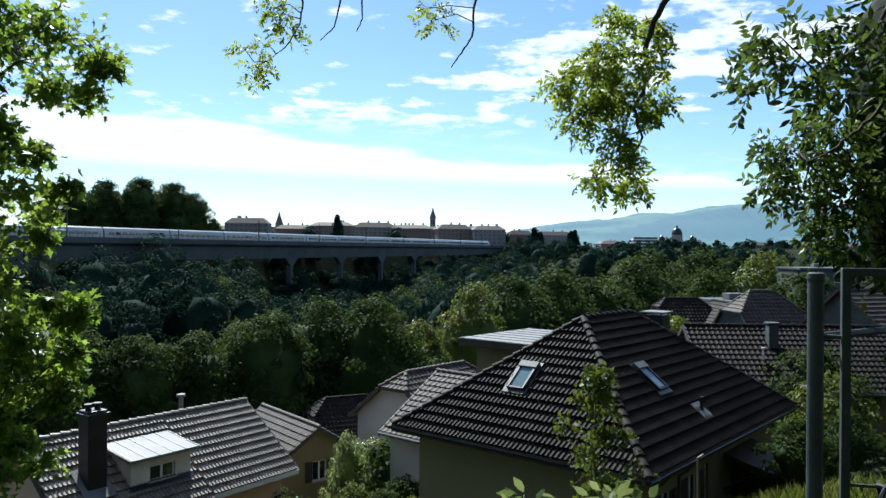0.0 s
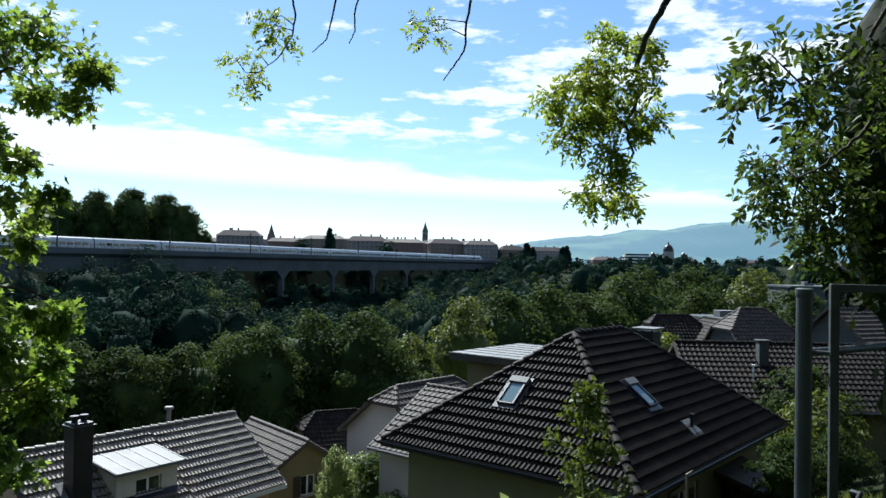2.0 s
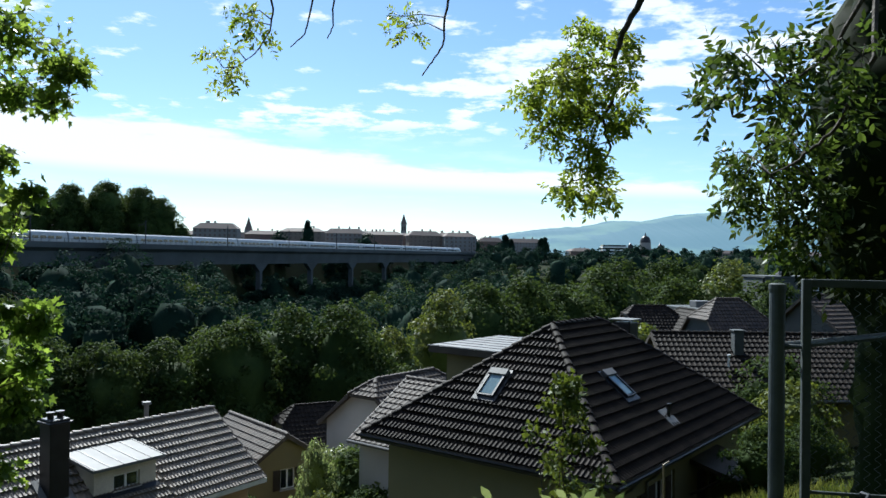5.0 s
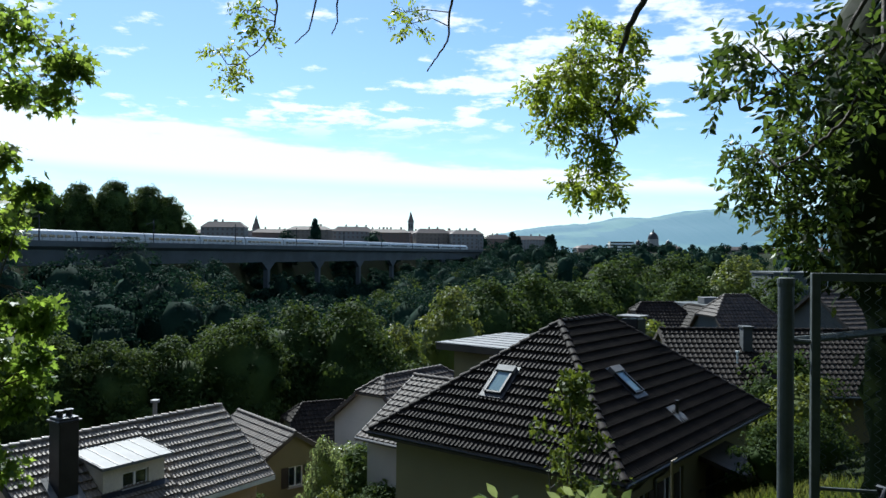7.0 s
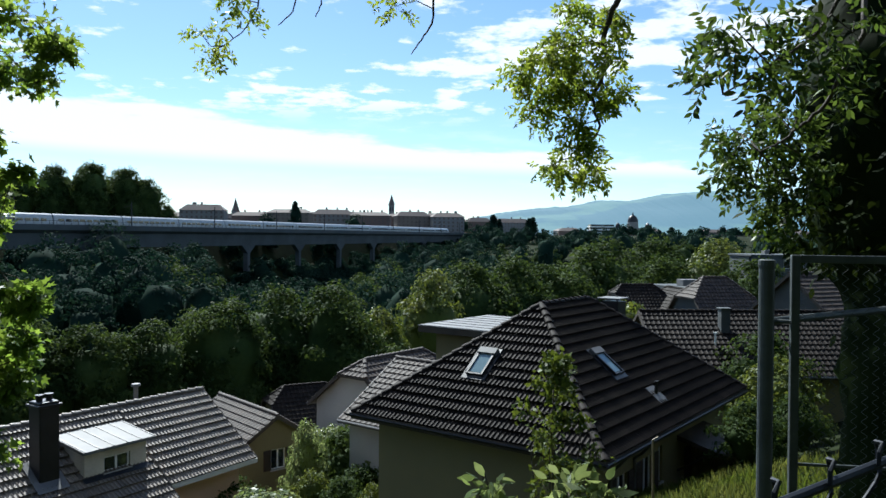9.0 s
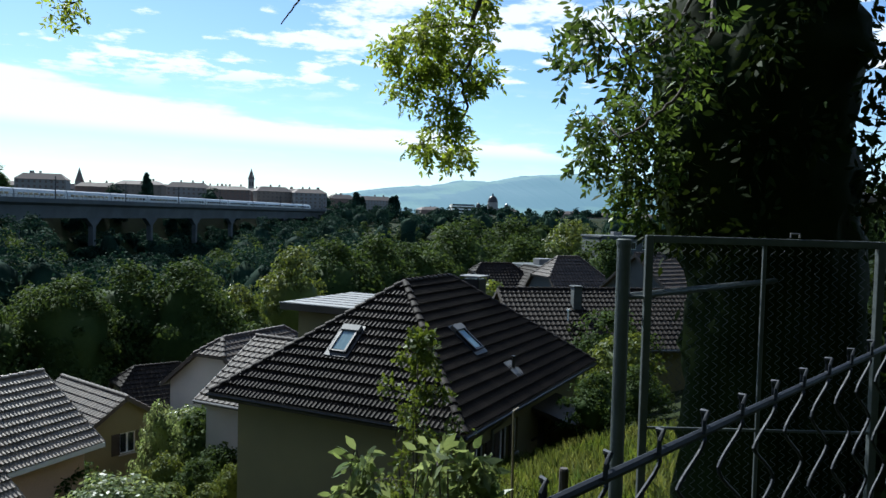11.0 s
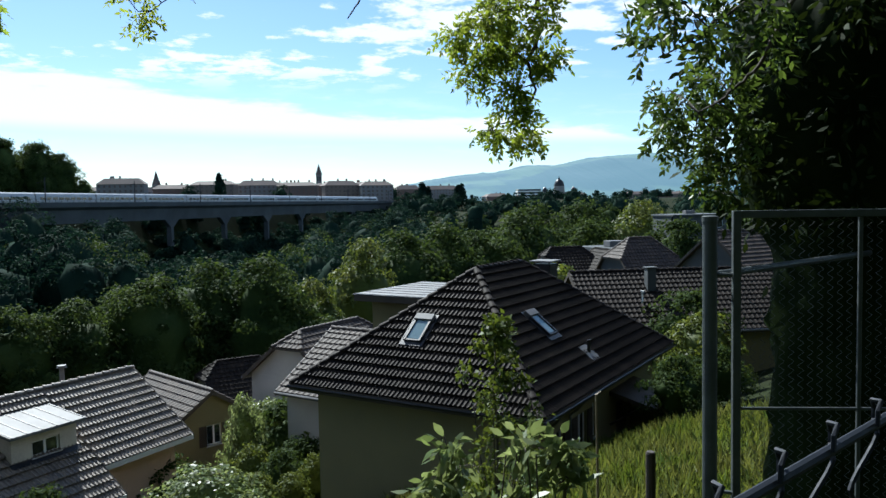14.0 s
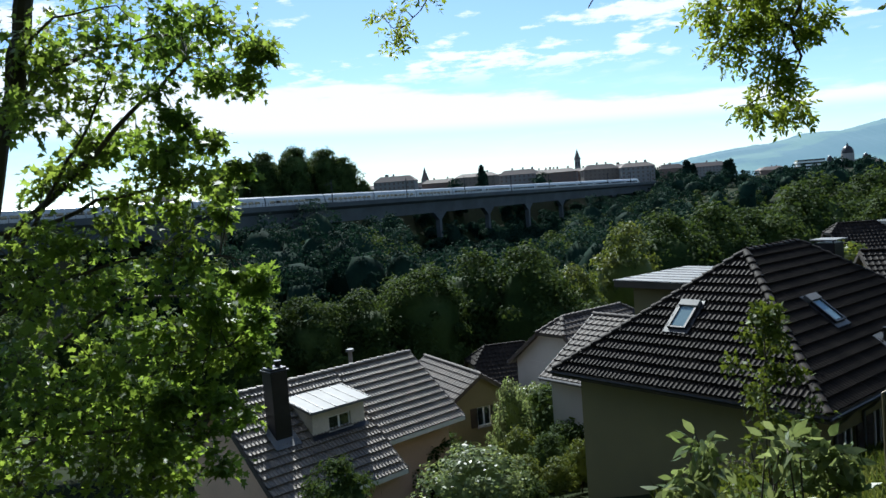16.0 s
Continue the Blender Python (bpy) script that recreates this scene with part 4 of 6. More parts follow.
def place_tree(model, x, y, top, turn, label, group="", wide=1.0, name="tree", category="tree"):
    """A tree on the ground at x, y whose crown reaches up to the height top."""
    g = ground_z(x, y)
    k = (top - g) / model[2]
    t = thing(name, Matrix.Translation((x, y, g)) @ pose(0, 0, 0, 0, 0, turn) @ Matrix.Diagonal((k * wide, k * wide, k, 1)), label, category, group)
    part("trunk", model[1], None, t)
    part("inner_foliage", model[3], None, part("crown", model[0], None, t))
    return t


BROAD = tree_model(11, 15, 5.0, LEAF_A, 110, 115, 0.33)
BROAD2 = tree_model(12, 16, 4.8, LEAF_A, 110, 115, 0.33)
TALL = tree_model(13, 17, 4.4, LEAF_A, 110, 115, 0.33, 1.2)
YELLOW = tree_model(14, 14, 4.2, LEAF_C, 100, 120, 0.3)
SHRUB = tree_model(15, 3.0, 1.5, LEAF_PALE, 60, 64, 0.14, base_k=0.04, full=0.6)
SHRUB2 = tree_model(16, 3.0, 1.6, LEAF_A, 60, 64, 0.145, base_k=0.04, full=0.6)
SHRUB3 = tree_model(17, 3.0, 1.4, LEAF_C, 60, 64, 0.145, base_k=0.04, full=0.6)
# shrub in the near-black ivy colour, which paints the shade behind the gate
SHRUB_SHADED = tree_model(18, 3.0, 1.6, LEAF_IVY, 70, 80, 0.13, base_k=0.03, full=0.75)

MID = "broadleaf trees above the river"
for i, (x, y, top) in enumerate(((-27.1, 51, -4.5), (-25.2, 54.2, -4.5), (-21.8, 55.7, -4.4), (-18.9, 58.7, -5.3), (-18, 67.4, -5.2), (-13.9, 60.4, -3.0), (-10.2, 67.1, -3.4), (-5.7, 65.7, -2.8), (-4.5, 74.7, -5.0), (-35.5, 48, -3.7), (-38, 43, -3.7), (-31.7, 48.1, -4.7))):
    place_tree((BROAD, BROAD2, TALL)[i % 3], x, y, top, 67 * i, "dense green broadleaf tree on the gorge slope", MID, 0.95)
place_tree(YELLOW, -1.9, 69.8, -5.2, 20, "light green young tree on the gorge slope", MID, 0.75)
place_tree(YELLOW, 3.3, 85, -2.6, 120, "yellow-green broadleaf tree catching the sun", MID, 0.8)
for i, (x, y, top) in enumerate(((8.8, 97.6, -2.4), (15.5, 103.9, -1.4), (24, 117.7, -1.7), (39.2, 144.9, 0.2), (51.1, 151.8, 1.1), (51, 108.7, -0.5), (31, 128, -1.0), (44, 126, -2.0))):
    place_tree((BROAD, BROAD2, TALL)[i % 3], x, y, top, 41 * i, "dense green broadleaf tree on the valley side", MID, 0.95)
place_tree(YELLOW, 57.9, 138.5, 0.7, 75, "yellow-green tree among darker woods", MID, 0.9)


def woods(name, label, spots, mat, seed, lumps=26, per=46, leaf=0.75, base=0.05):
    """A far wood as one mass of crowns; spots: (x, y, height, radius)."""
    rng = np.random.default_rng(seed)
    cs, ds, ss, ns, crowns = [], [], [], [], []
    for x, y, h, r in spots:
        c, d, n = crown_points(rng, h, r, h * base, lumps, per)
        g = ground_z(x, y)
        c = c + np.array([x, y, g])
        cs.append(c), ds.append(d), ns.append(n), ss.append(rng.uniform(0.6, 1.3, len(c)) * leaf)
        crowns.append((x, y, g, h, r, h * base))
    me = leaf_cloud(name, np.concatenate(cs), np.concatenate(ds), np.concatenate(ss), mat, rng=rng, normals=np.concatenate(ns))
    ob = tagged(part(name, me, None), label, "woods", kind="stuff")
    tagged(part("inner_foliage", inner_mass("inner_foliage", crowns, mat, seed), None, ob), kind="stuff")
    return ob


def behind_track(x, y):
    return track_frame(x, y)[1]


rw = np.random.default_rng(77)


def scatter(n, y0, y1, x0, x1, gap, ok):
    """Up to n places, at least gap of their distance apart."""
    out = []
    for k in range(n * 40):
        y = math.exp(rw.uniform(math.log(y0), math.log(y1)))
        x = rw.uniform(x0, x1) * y
        if ok(x, y) and all(abs(x - a) + abs(y - b) * 0.6 > gap for a, b in out):
            out.append((x, y))
            if len(out) == n:
                break
    return out


# the far bank below the viaduct: full crowns, lower where the piers stand free
spots, pale = [], []
for x, y in scatter(210, 150, 400, -0.85, 0.12, 9.0, lambda x, y: behind_track(x, y) < -10):
    g = ground_z(x, y)
    open_slope = -0.25 < x / y < -0.03
    sight = rw.uniform(-0.1, -0.05) if open_slope else rw.uniform(-0.055, -0.008)
    h = min(rw.uniform(20, 32), 1.6 + sight * y - g)
    if h > 5:
        (pale if rw.uniform() < 0.2 else spots).append((x, y, h, min(h * 0.42, rw.uniform(6.0, 9.5))))
for k in range(200):                       # on the slope under the deck, behind the piers and round the far abutment
    s = rw.uniform(-150, 330)
    d = rw.uniform(-40, 15)
    x, y = track_xy(s, d)
    top = (6.0 if s > 280 else 1.0) if d > 5 else (-17.0 if s < 140 else -2.0)
    h = max(rw.uniform(4, 6.5), min(14.0, top - ground_z(x, y)) + rw.uniform(-3, 0))
    if h > 3:
        spots.append((x, y, h, max(4.0, h * 0.42)))
for k in range(110):                       # low growth between the piers
    x, y = track_xy(rw.uniform(-20, 170), rw.uniform(-26, 6))
    spots.append((x, y, rw.uniform(3.5, 5.5), rw.uniform(3.5, 5)))
# crowns that stand up before the deck
for a, top, y, r in ((-0.37, 5.0, 222, 10), (-0.40, 1.0, 212, 8), (-0.45, 2.0, 190, 9), (-0.53, 0.5, 175, 9), (-0.26, -3.0, 255, 5.5), (-0.18, -5.0, 292, 5), (0.0, -0.5, 330, 9), (0.045, -1.5, 320, 9), (0.085, 0.5, 380, 9), (0.12, -2.0, 350, 9), (0.155, 0.5, 360, 9), (0.19, 5.5, 420, 8), (-0.02, -5, 300, 8)):
    g = ground_z(a * y, y)
    spots.append((a * y, y, top - g, r))
for a, top, y, r in ((-0.305, -7.0, 215, 9), (-0.285, -11, 205, 8), (-0.045, -11.5, 225, 7), (-0.06, -16, 215, 6), (-0.43, -9, 180, 7)):
    g = ground_z(a * y, y)
    pale.append((a * y, y, top - g, r))
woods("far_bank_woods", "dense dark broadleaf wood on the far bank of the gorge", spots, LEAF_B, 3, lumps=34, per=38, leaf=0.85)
woods("pale_far_bank_trees", "paler silvery trees scattered in the far wood", pale, LEAF_A, 4, lumps=40, per=46, leaf=0.72)
# the near bank running down to the river
spots = []
while len(spots) < 55:
    y = rw.uniform(62, 150)
    x = rw.uniform(-0.85, 0.1) * y
    h = rw.uniform(10, 15)
    if ground_z(x, y) + h < -0.13 * y + 1:
        spots.append((x, y, h, h * rw.uniform(0.36, 0.46)))
woods("near_bank_woods", "broadleaf wood on the near bank of the gorge", spots, LEAF_A, 5, lumps=46, per=60, leaf=0.44)
# the woods to the right, and beyond the end of the viaduct
spots = []
for x, y in scatter(170, 115, 470, 0.06, 0.75, 9.0, lambda x, y: True):
    g = ground_z(x, y)
    h = min(rw.uniform(12, 22), -0.006 * y + 2.6 - g + rw.uniform(-7, 0))
    if h > 4:
        spots.append((x, y, h, h * rw.uniform(0.36, 0.46)))
woods("valley_woods", "green woods stretching along the valley", spots, LEAF_A, 6, lumps=30, per=42, leaf=0.76)
# parkland and gardens before the town, and trees among its houses
spots = []
for k in range(190):
    y = rw.uniform(470, 1000)
    x = rw.uniform(-0.55, 0.85) * y
    if -12 < behind_track(x, y) < 12:
        continue
    h = rw.uniform(7, 12) if x > 0.1 * y else rw.uniform(7, 14)
    spots.append((x, y, h, h * 0.5))
for k in range(130):                       # the belt of trees that closes the valley
    y = rw.uniform(440, 620)
    x = rw.uniform(0.09, 0.75) * y
    if behind_track(x, y) > -12:
        continue
    h = 1.6 + rw.uniform(-0.006, 0.012) * y - ground_z(x, y)
    if h > 4:
        spots.append((x, y, h, min(8.0, max(4.0, h * 0.5))))
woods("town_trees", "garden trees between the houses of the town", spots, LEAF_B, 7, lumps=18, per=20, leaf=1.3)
# tall old trees behind the track
OLD = tree_model(21, 34, 11, LEAF_A, 120, 75, 0.95, base_k=0.03)
for i, (x, y, top) in enumerate(((-174, 441, 41), (-192, 436, 39), (-158, 452, 39), (-146, 449, 33), (-207, 427, 36), (-183, 458, 41), (-223, 432, 31), (-165, 460, 39), (-200, 450, 37), (-150, 440, 22), (-170, 436, 24), (-190, 428, 24), (-135, 450, 18))):
    place_tree(OLD, x, y, top, 50 * i, "tall dark old tree behind the railway", "old trees behind the railway", 1.05)
CONIFER = tree_model(22, 16, 3.2, LEAF_B, 60, 60, 0.8, shape=0.55, base_k=0.08)
for i, (x, y, top) in enumerate(((-66, 480, 23), (67, 560, 18), (72, 566, 15), (96, 575, 16), (100, 580, 17))):
    place_tree(CONIFER, x, y, top, 80 * i, "dark slender conifer standing above the track", "conifers", 0.9)

# unseen woods added on the rise behind the path to block sky light
spots = []
for k in range(110):
    y = rw.uniform(-45, -11)
    x = rw.uniform(-60, 60)
    spots.append((x, y, rw.uniform(16, 24), rw.uniform(4.5, 6)))
woods("hillside_woods", "unseen woods added behind the footpath to block sky light", spots, LEAF_A, 8, lumps=18, per=22, leaf=1.4)

for i, (x, y, top) in enumerate(((24, 22, 4.5), (30, 27, 6.0), (26, 31, 4.0), (36, 30, 6.5), (19, 17, 3.2), (40, 44, 4.5), (33, 40, 3.0))):
    place_tree((BROAD, TALL, BROAD2)[i % 3], x, y, top, 53 * i, "broadleaf tree on the slope beside the gate", "trees beside the gate", 0.9)

# garden shrubs round the houses
GARDEN = "garden shrubs"
for i, (x, y, top, kind, wide, label) in enumerate((
        (-2.1, 28.8, -7.6, SHRUB2, 1.0, "bright green garden shrub between the houses"), (-3.4, 30.0, -7.6, SHRUB3, 0.8, "yellow-green garden shrub between the houses"),
        (-0.9, 26.6, -7.0, SHRUB3, 0.7, "yellow-green shrub by the cream house"), (-4.05, 33.2, -6.6, SHRUB, 0.45, "silvery shrub beside the white house"),
        (-3.6, 20.4, -5.25, SHRUB, 1.5, "pale arching shrub below the apricot house"), (-5.6, 15.1, -3.7, SHRUB2, 0.8, "upright leafy shrub below the path"),
        (-1.6, 25.6, -7.3, SHRUB3, 1.0, "sunlit yellow-green garden shrub"), (-2.9, 27.0, -7.7, SHRUB3, 1.0, "sunlit yellow-green garden shrub"), (-2.5, 23.5, -7.2, SHRUB2, 1.2, "dark green garden shrub"), (-4.6, 25.5, -7.4, SHRUB2, 1.2, "dark green garden shrub"), (-7.0, 31.0, -8.2, SHRUB2, 1.2, "dark bush under the gable"),
        (5.9, 6.3, 1.25, SHRUB_SHADED, 0.9, "shrub with shade-dark leaves growing behind the gate"), (6.7, 6.5, 1.15, SHRUB_SHADED, 0.9, "shrub with shade-dark leaves growing behind the gate"), (7.6, 6.8, 1.1, SHRUB_SHADED, 0.9, "shrub with shade-dark leaves beside the garden shelter"), (5.2, 5.0, 0.35, SHRUB_SHADED, 0.9, "low shrub with shade-dark leaves behind the gate"), (6.2, 5.2, 0.35, SHRUB_SHADED, 0.9, "low shrub with shade-dark leaves behind the gate"),
        (-2.3, 34.6, -7.3, SHRUB2, 1.1, "dark green shrub before the white house"), (-0.7, 33.4, -7.6, SHRUB3, 1.0, "yellow-green shrub before the white house"), (-3.3, 36.5, -7.6, SHRUB, 0.9, "silvery shrub beside the white house"), (-1.5, 31.2, -7.9, SHRUB2, 1.2, "dark green shrub before the white house"),
        (10.5, 22.5, -3.4, SHRUB2, 1.0, "shrub at the corner of the cream house"), (13.0, 24.5, -3.6, SHRUB2, 1.0, "leafy shrub at the corner of the cream house"), (14.5, 28.5, -3.0, SHRUB3, 1.0, "leafy shrub before the neighbouring roof"),
        (16.5, 34.0, -3.0, SHRUB2, 1.0, "creeper-like shrub against the neighbouring roof"), (12.6, 42.0, -2.3, SHRUB3, 0.9, "bright yellow-green tree top behind the ridge"))):
    place_tree(kind, x, y, top, 37 * i, label, GARDEN, wide, "shrub", "shrub")

# ---------------------------------------------------------------- neighbouring houses
def small_house(o, turn, L, D, wall_h, pitch, wall_mat, roof_mat, label, windows=(), side_windows=(), hip=0.0, over=0.4, tile_w=0.3, tile_l=0.365, shutters=None, depth=5.0):
    """A gabled (or half-hipped) house. o: the middle of its ridge; local x along the ridge; local -y is the side with windows.
    windows: (x0, x1, z0, z1) below the eaves on the -y side; side_windows: the same on the gable at +x."""
    m = Matrix.Translation(o) @ pose(0, 0, 0, 0, 0, turn)
    h = thing("house", m, label, "house")
    tp = math.tan(radians(pitch))
    cp, sp = math.cos(radians(pitch)), math.sin(radians(pitch))
    ye = D / 2
    ze = -ye * tp
    yw = ye - over
    zw = -yw * tp - 0.1
    base = ze - wall_h - depth
    x0, x1 = -L / 2 + over * 0.7, L / 2 - over * 0.7
    for sgn, holes in ((-1, windows), (1, ())):
        wm = Matrix.Translation((x0 if sgn < 0 else x1, sgn * yw, ze)) @ pose(0, 0, 0, 0, 0, 0 if sgn < 0 else 180)
        part("wall", add_wall(bmesh.new(), x1 - x0, base - ze, zw - ze - 0.05, 0.3, holes, wm), wall_mat, h)
        for q in holes:
            window_in(h, wm, q, PAINT_WHITE, shutters)
    gm = Matrix.Translation((x1, -yw + 0.3, ze)) @ pose(0, 0, 0, 0, 0, 90)
    zc = zw - 0.06
    for sgn, holes in ((1, side_windows), (-1, ())):
        wm = gm if sgn > 0 else Matrix.Translation((x0, yw - 0.3, ze)) @ pose(0, 0, 0, 0, 0, -90)
        part("wall", add_wall(bmesh.new(), 2 * yw - 0.6, base - ze, zc - ze, 0.3, holes, wm), wall_mat, h)
        for q in holes:
            window_in(h, wm, q, PAINT_WHITE, shutters)
        bm = bmesh.new()
        xx = x1 - 0.3 if sgn > 0 else x0
        top = -hip * tp - 0.12
        yt = max(0.02, hip - 0.0)
        add_prism(bm, [(xx, -yw, zc + 0.003), (xx, -yt, top), (xx, yt, top), (xx, yw, zc + 0.003)], (0.3, 0, 0))
        part("gable", bm, wall_mat, h)
    roof = part("roof", bmesh.new(), WOOD_DARK, h)
    bm = bmesh.new()
    for sgn in (-1, 1):
        poly = [(-L / 2, sgn * ye, ze), (L / 2, sgn * ye, ze), (L / 2, sgn * hip, -hip * tp), (L / 2 - hip, 0, 0), (-L / 2 + hip, 0, 0), (-L / 2, sgn * hip, -hip * tp)]
        if hip == 0:
            poly = poly[:2] + [(L / 2, 0, 0), (-L / 2, 0, 0)]
        add_prism(bm, [Vector(p) + Vector((0, 0, -0.16)) for p in poly], (0, 0, 0.12))
    if hip:
        for sx in (-1, 1):
            add_prism(bm, [Vector(p) + Vector((0, 0, -0.14)) for p in ((sx * L / 2, -hip, -hip * tp), (sx * L / 2, hip, -hip * tp), (sx * (L / 2 - hip), 0, 0))], (0, 0, 0.1))
    bm.to_mesh(roof.data)
    bm.free()
    tile = tile_mesh("roof_tile", tile_w, tile_l, roof_mat, 1, 0.03, 0.055)
    sl = math.hypot(ye, ze)
    hs = sl * (1 - hip / ye)
    for sgn in (-1, 1):
        f = face_frame(Vector((-L / 2 * (1 if sgn < 0 else -1), sgn * ye, ze)), (-sgn, 0, 0), (0, -sgn * ye, -ze))
        tiled_face(roof, f, [(0, 0), (L, 0), (L, hs), (L - hip, sl), (hip, sl), (0, hs)] if hip else [(0, 0), (L, 0), (L, sl), (0, sl)], tile, tile_w, tile_l, roof_mat, 0)
    if hip:
        hl = math.hypot(hip, hip * tp)
        for sx in (-1, 1):
            f = face_frame(Vector((sx * L / 2, -sx * hip, -hip * tp)), (0, sx, 0), (-sx * hip, 0, hip * tp))
            tiled_face(roof, f, [(0, 0), (2 * hip, 0), (hip, hl)], tile, tile_w, tile_l, roof_mat, 0)
            for sy in (-1, 1):
                cap_row(roof, (sx * L / 2, sy * hip, -hip * tp), (sx * (L / 2 - hip), 0, 0), roof_mat, name="hip_cap")
    cap_row(roof, (-L / 2 + hip, 0, 0), (L / 2 - hip, 0, 0), roof_mat)
    for sx in (-1, 1):
        for sgn in (-1, 1):
            a = Vector((sx * L / 2, sgn * ye, ze))
            b = Vector((sx * L / 2, sgn * hip, -hip * tp))
            up = Vector((0, 0, 0.02))
            part("verge_board", add_prism(bmesh.new(), [a + up, b + up, b - up * 10, a - up * 10], (sx * 0.05, 0, 0)), WOOD_DARK, roof)
    for sgn in (-1, 1):
        part("gutter", tube([(-L / 2, sgn * (ye + 0.06), ze - 0.05), (L / 2, sgn * (ye + 0.06), ze - 0.05)], 0.07, 6), SHEET, roof)
    return h, roof


# cottage with a shuttered gable beside the apricot house
c_h, c_r = small_house((-8.0, 40.5, -7.2), -52, 6.5, 5.6, 2.2, 33, PLASTER, TILE_BROWN, "cream cottage with a tiled gable roof and dark shutters",
                       side_windows=((1.9, 2.7, -0.95, 0.05),), shutters=WOOD_DARK)
# white house behind the cream one
w_h, w_r = small_house((-0.3, 43.1, -5.0), 230, 7.0, 6.6, 3.5, 38, PLASTER_WHITE, TILE_BROWN, "white rendered house with a brown half-hipped tile roof",
                       side_windows=((2.6, 3.25, -1.1, 0.1),), hip=1.0)
# lower roof between the white house and the cream one
small_house((1.5, 34.7, -4.1), -40.5, 4.4, 7.6, 2.5, 30, PLASTER_WHITE, TILE_BROWN, "low house with a weathered tile roof behind the cream house")
# dark-roofed house further down
small_house((-7.0, 56.5, -9.3), 25, 5.5, 6.0, 3, 42, PLASTER, TILE_DARK_REST, "dark-roofed house half hidden by trees", hip=1.2)
# long tiled roof beyond the cream house, with a chimney
r_h, r_r = small_house((17.6, 38.2, -2.1), -2, 11.0, 8.0, 3, 33, PLASTER, TILE_DARK_REST, "house with a long mossy tile roof and a chimney", tile_w=0.25)
ch = part("chimney", box((-1.85, -1.5, -1.6), (-1.4, -1.0, 0.22), 0.02), CONCRETE, r_r, "grey rendered chimney")
part("cap", box((-1.91, -1.56, 0.225), (-1.34, -0.94, 0.29), 0.01), CONCRETE, ch)
part("vent_pipe", tube([(-2.4, -2.2, -1.5), (-2.4, -2.2, -0.9), (-2.4, -2.2, -0.89), (-2.4, -2.2, -0.8)], [0.05, 0.05, 0.1, 0.1], 8), PAINT_WHITE, r_r, "white vent pipe")
# houses up the valley
small_house((25.0, 60, -1.5), 8, 5.2, 7.5, 3, 45, CONCRETE, TILE_BROWN, "house with a steep brown hipped roof", hip=1.6)
small_house((26.4, 46.5, -0.5), 20, 6.0, 7.5, 3, 38, CONCRETE, TILE_BROWN, "house with red-brown tiled roof up the slope", tile_w=0.25)
small_house((20.6, 66, -2.5), 5, 4.5, 6.0, 3, 42, CONCRETE, TILE_DARK_REST, "small grey-roofed house beyond the hipped roof", hip=0.8)
small_house((23.8, 65, -2.7), 95, 5.5, 4.5, 3, 42, CONCRETE, TILE_DARK_REST, "small grey-roofed house beyond the hipped roof", hip=0.8)


def flat_block(o, turn, w, d, h, mat, label, floors=3, bays=4):
    b = thing("apartment_block", Matrix.Translation(o) @ pose(0, 0, 0, 0, 0, turn), label, "building")
    holes = [(w * (k + 0.25) / bays, w * (k + 0.75) / bays, h * (f + 0.3) / floors, h * (f + 0.75) / floors) for f in range(floors) for k in range(bays)]
    wm = Matrix.Translation((-w / 2, -d / 2, 0))
    part("wall", add_wall(bmesh.new(), w, -6, h, 0.3, holes, wm), mat, b)
    part("wall", box((-w / 2, -d / 2 + 0.9, -6), (w / 2, d / 2, h)), mat, b)
    for q in holes:
        wn = part("window", box((q[0], 0.1, q[2]), (q[1], 0.16, q[3])), PAINT_WHITE, b, m=wm)
        part("pane", box((q[0] + 0.08, 0.09, q[2] + 0.08), (q[1] - 0.08, 0.097, q[3] - 0.08)), GLASS, wn)
    r = part("roof", box((-w / 2 - 0.2, -d / 2 - 0.2, h + 0.003), (w / 2 + 0.2, d / 2 + 0.2, h + 0.3), 0.02), CONCRETE, b)
    part("roof_hatch", box((-0.8, -0.6, h + 0.303), (0.8, 0.6, h + 0.9), 0.03), SHEET, r)


flat_block((27.0, 71, -7.2), 10, 4.0, 6, 4.0, CONCRETE, "low grey flat-roofed building among the roofs", 1, 3)
flat_block((58.7, 120, -9.4), 0, 9, 8, 8.2, CONCRETE, "grey flat-roofed apartment block in the trees", 3, 4)

# ---------------------------------------------------------------- the town on the skyline
TOWN_A = material("town_wall_ochre", (0.189, 0.154, 0.126), (0.147, 0.119, 0.098), 0.9, scale=0.05, grain=0.8, bump=0)
TOWN_B = material("town_wall_grey", (0.21, 0.203, 0.196), (0.168, 0.161, 0.154), 0.9, scale=0.05, grain=0.8, bump=0)
TOWN_C = material("town_wall_red", (0.168, 0.112, 0.091), (0.133, 0.091, 0.077), 0.9, scale=0.05, grain=0.8, bump=0)
TOWN_ROOF = material("town_roof", (0.14, 0.105, 0.091), (0.105, 0.084, 0.077), 0.8, scale=0.05, grain=0.8, bump=0)


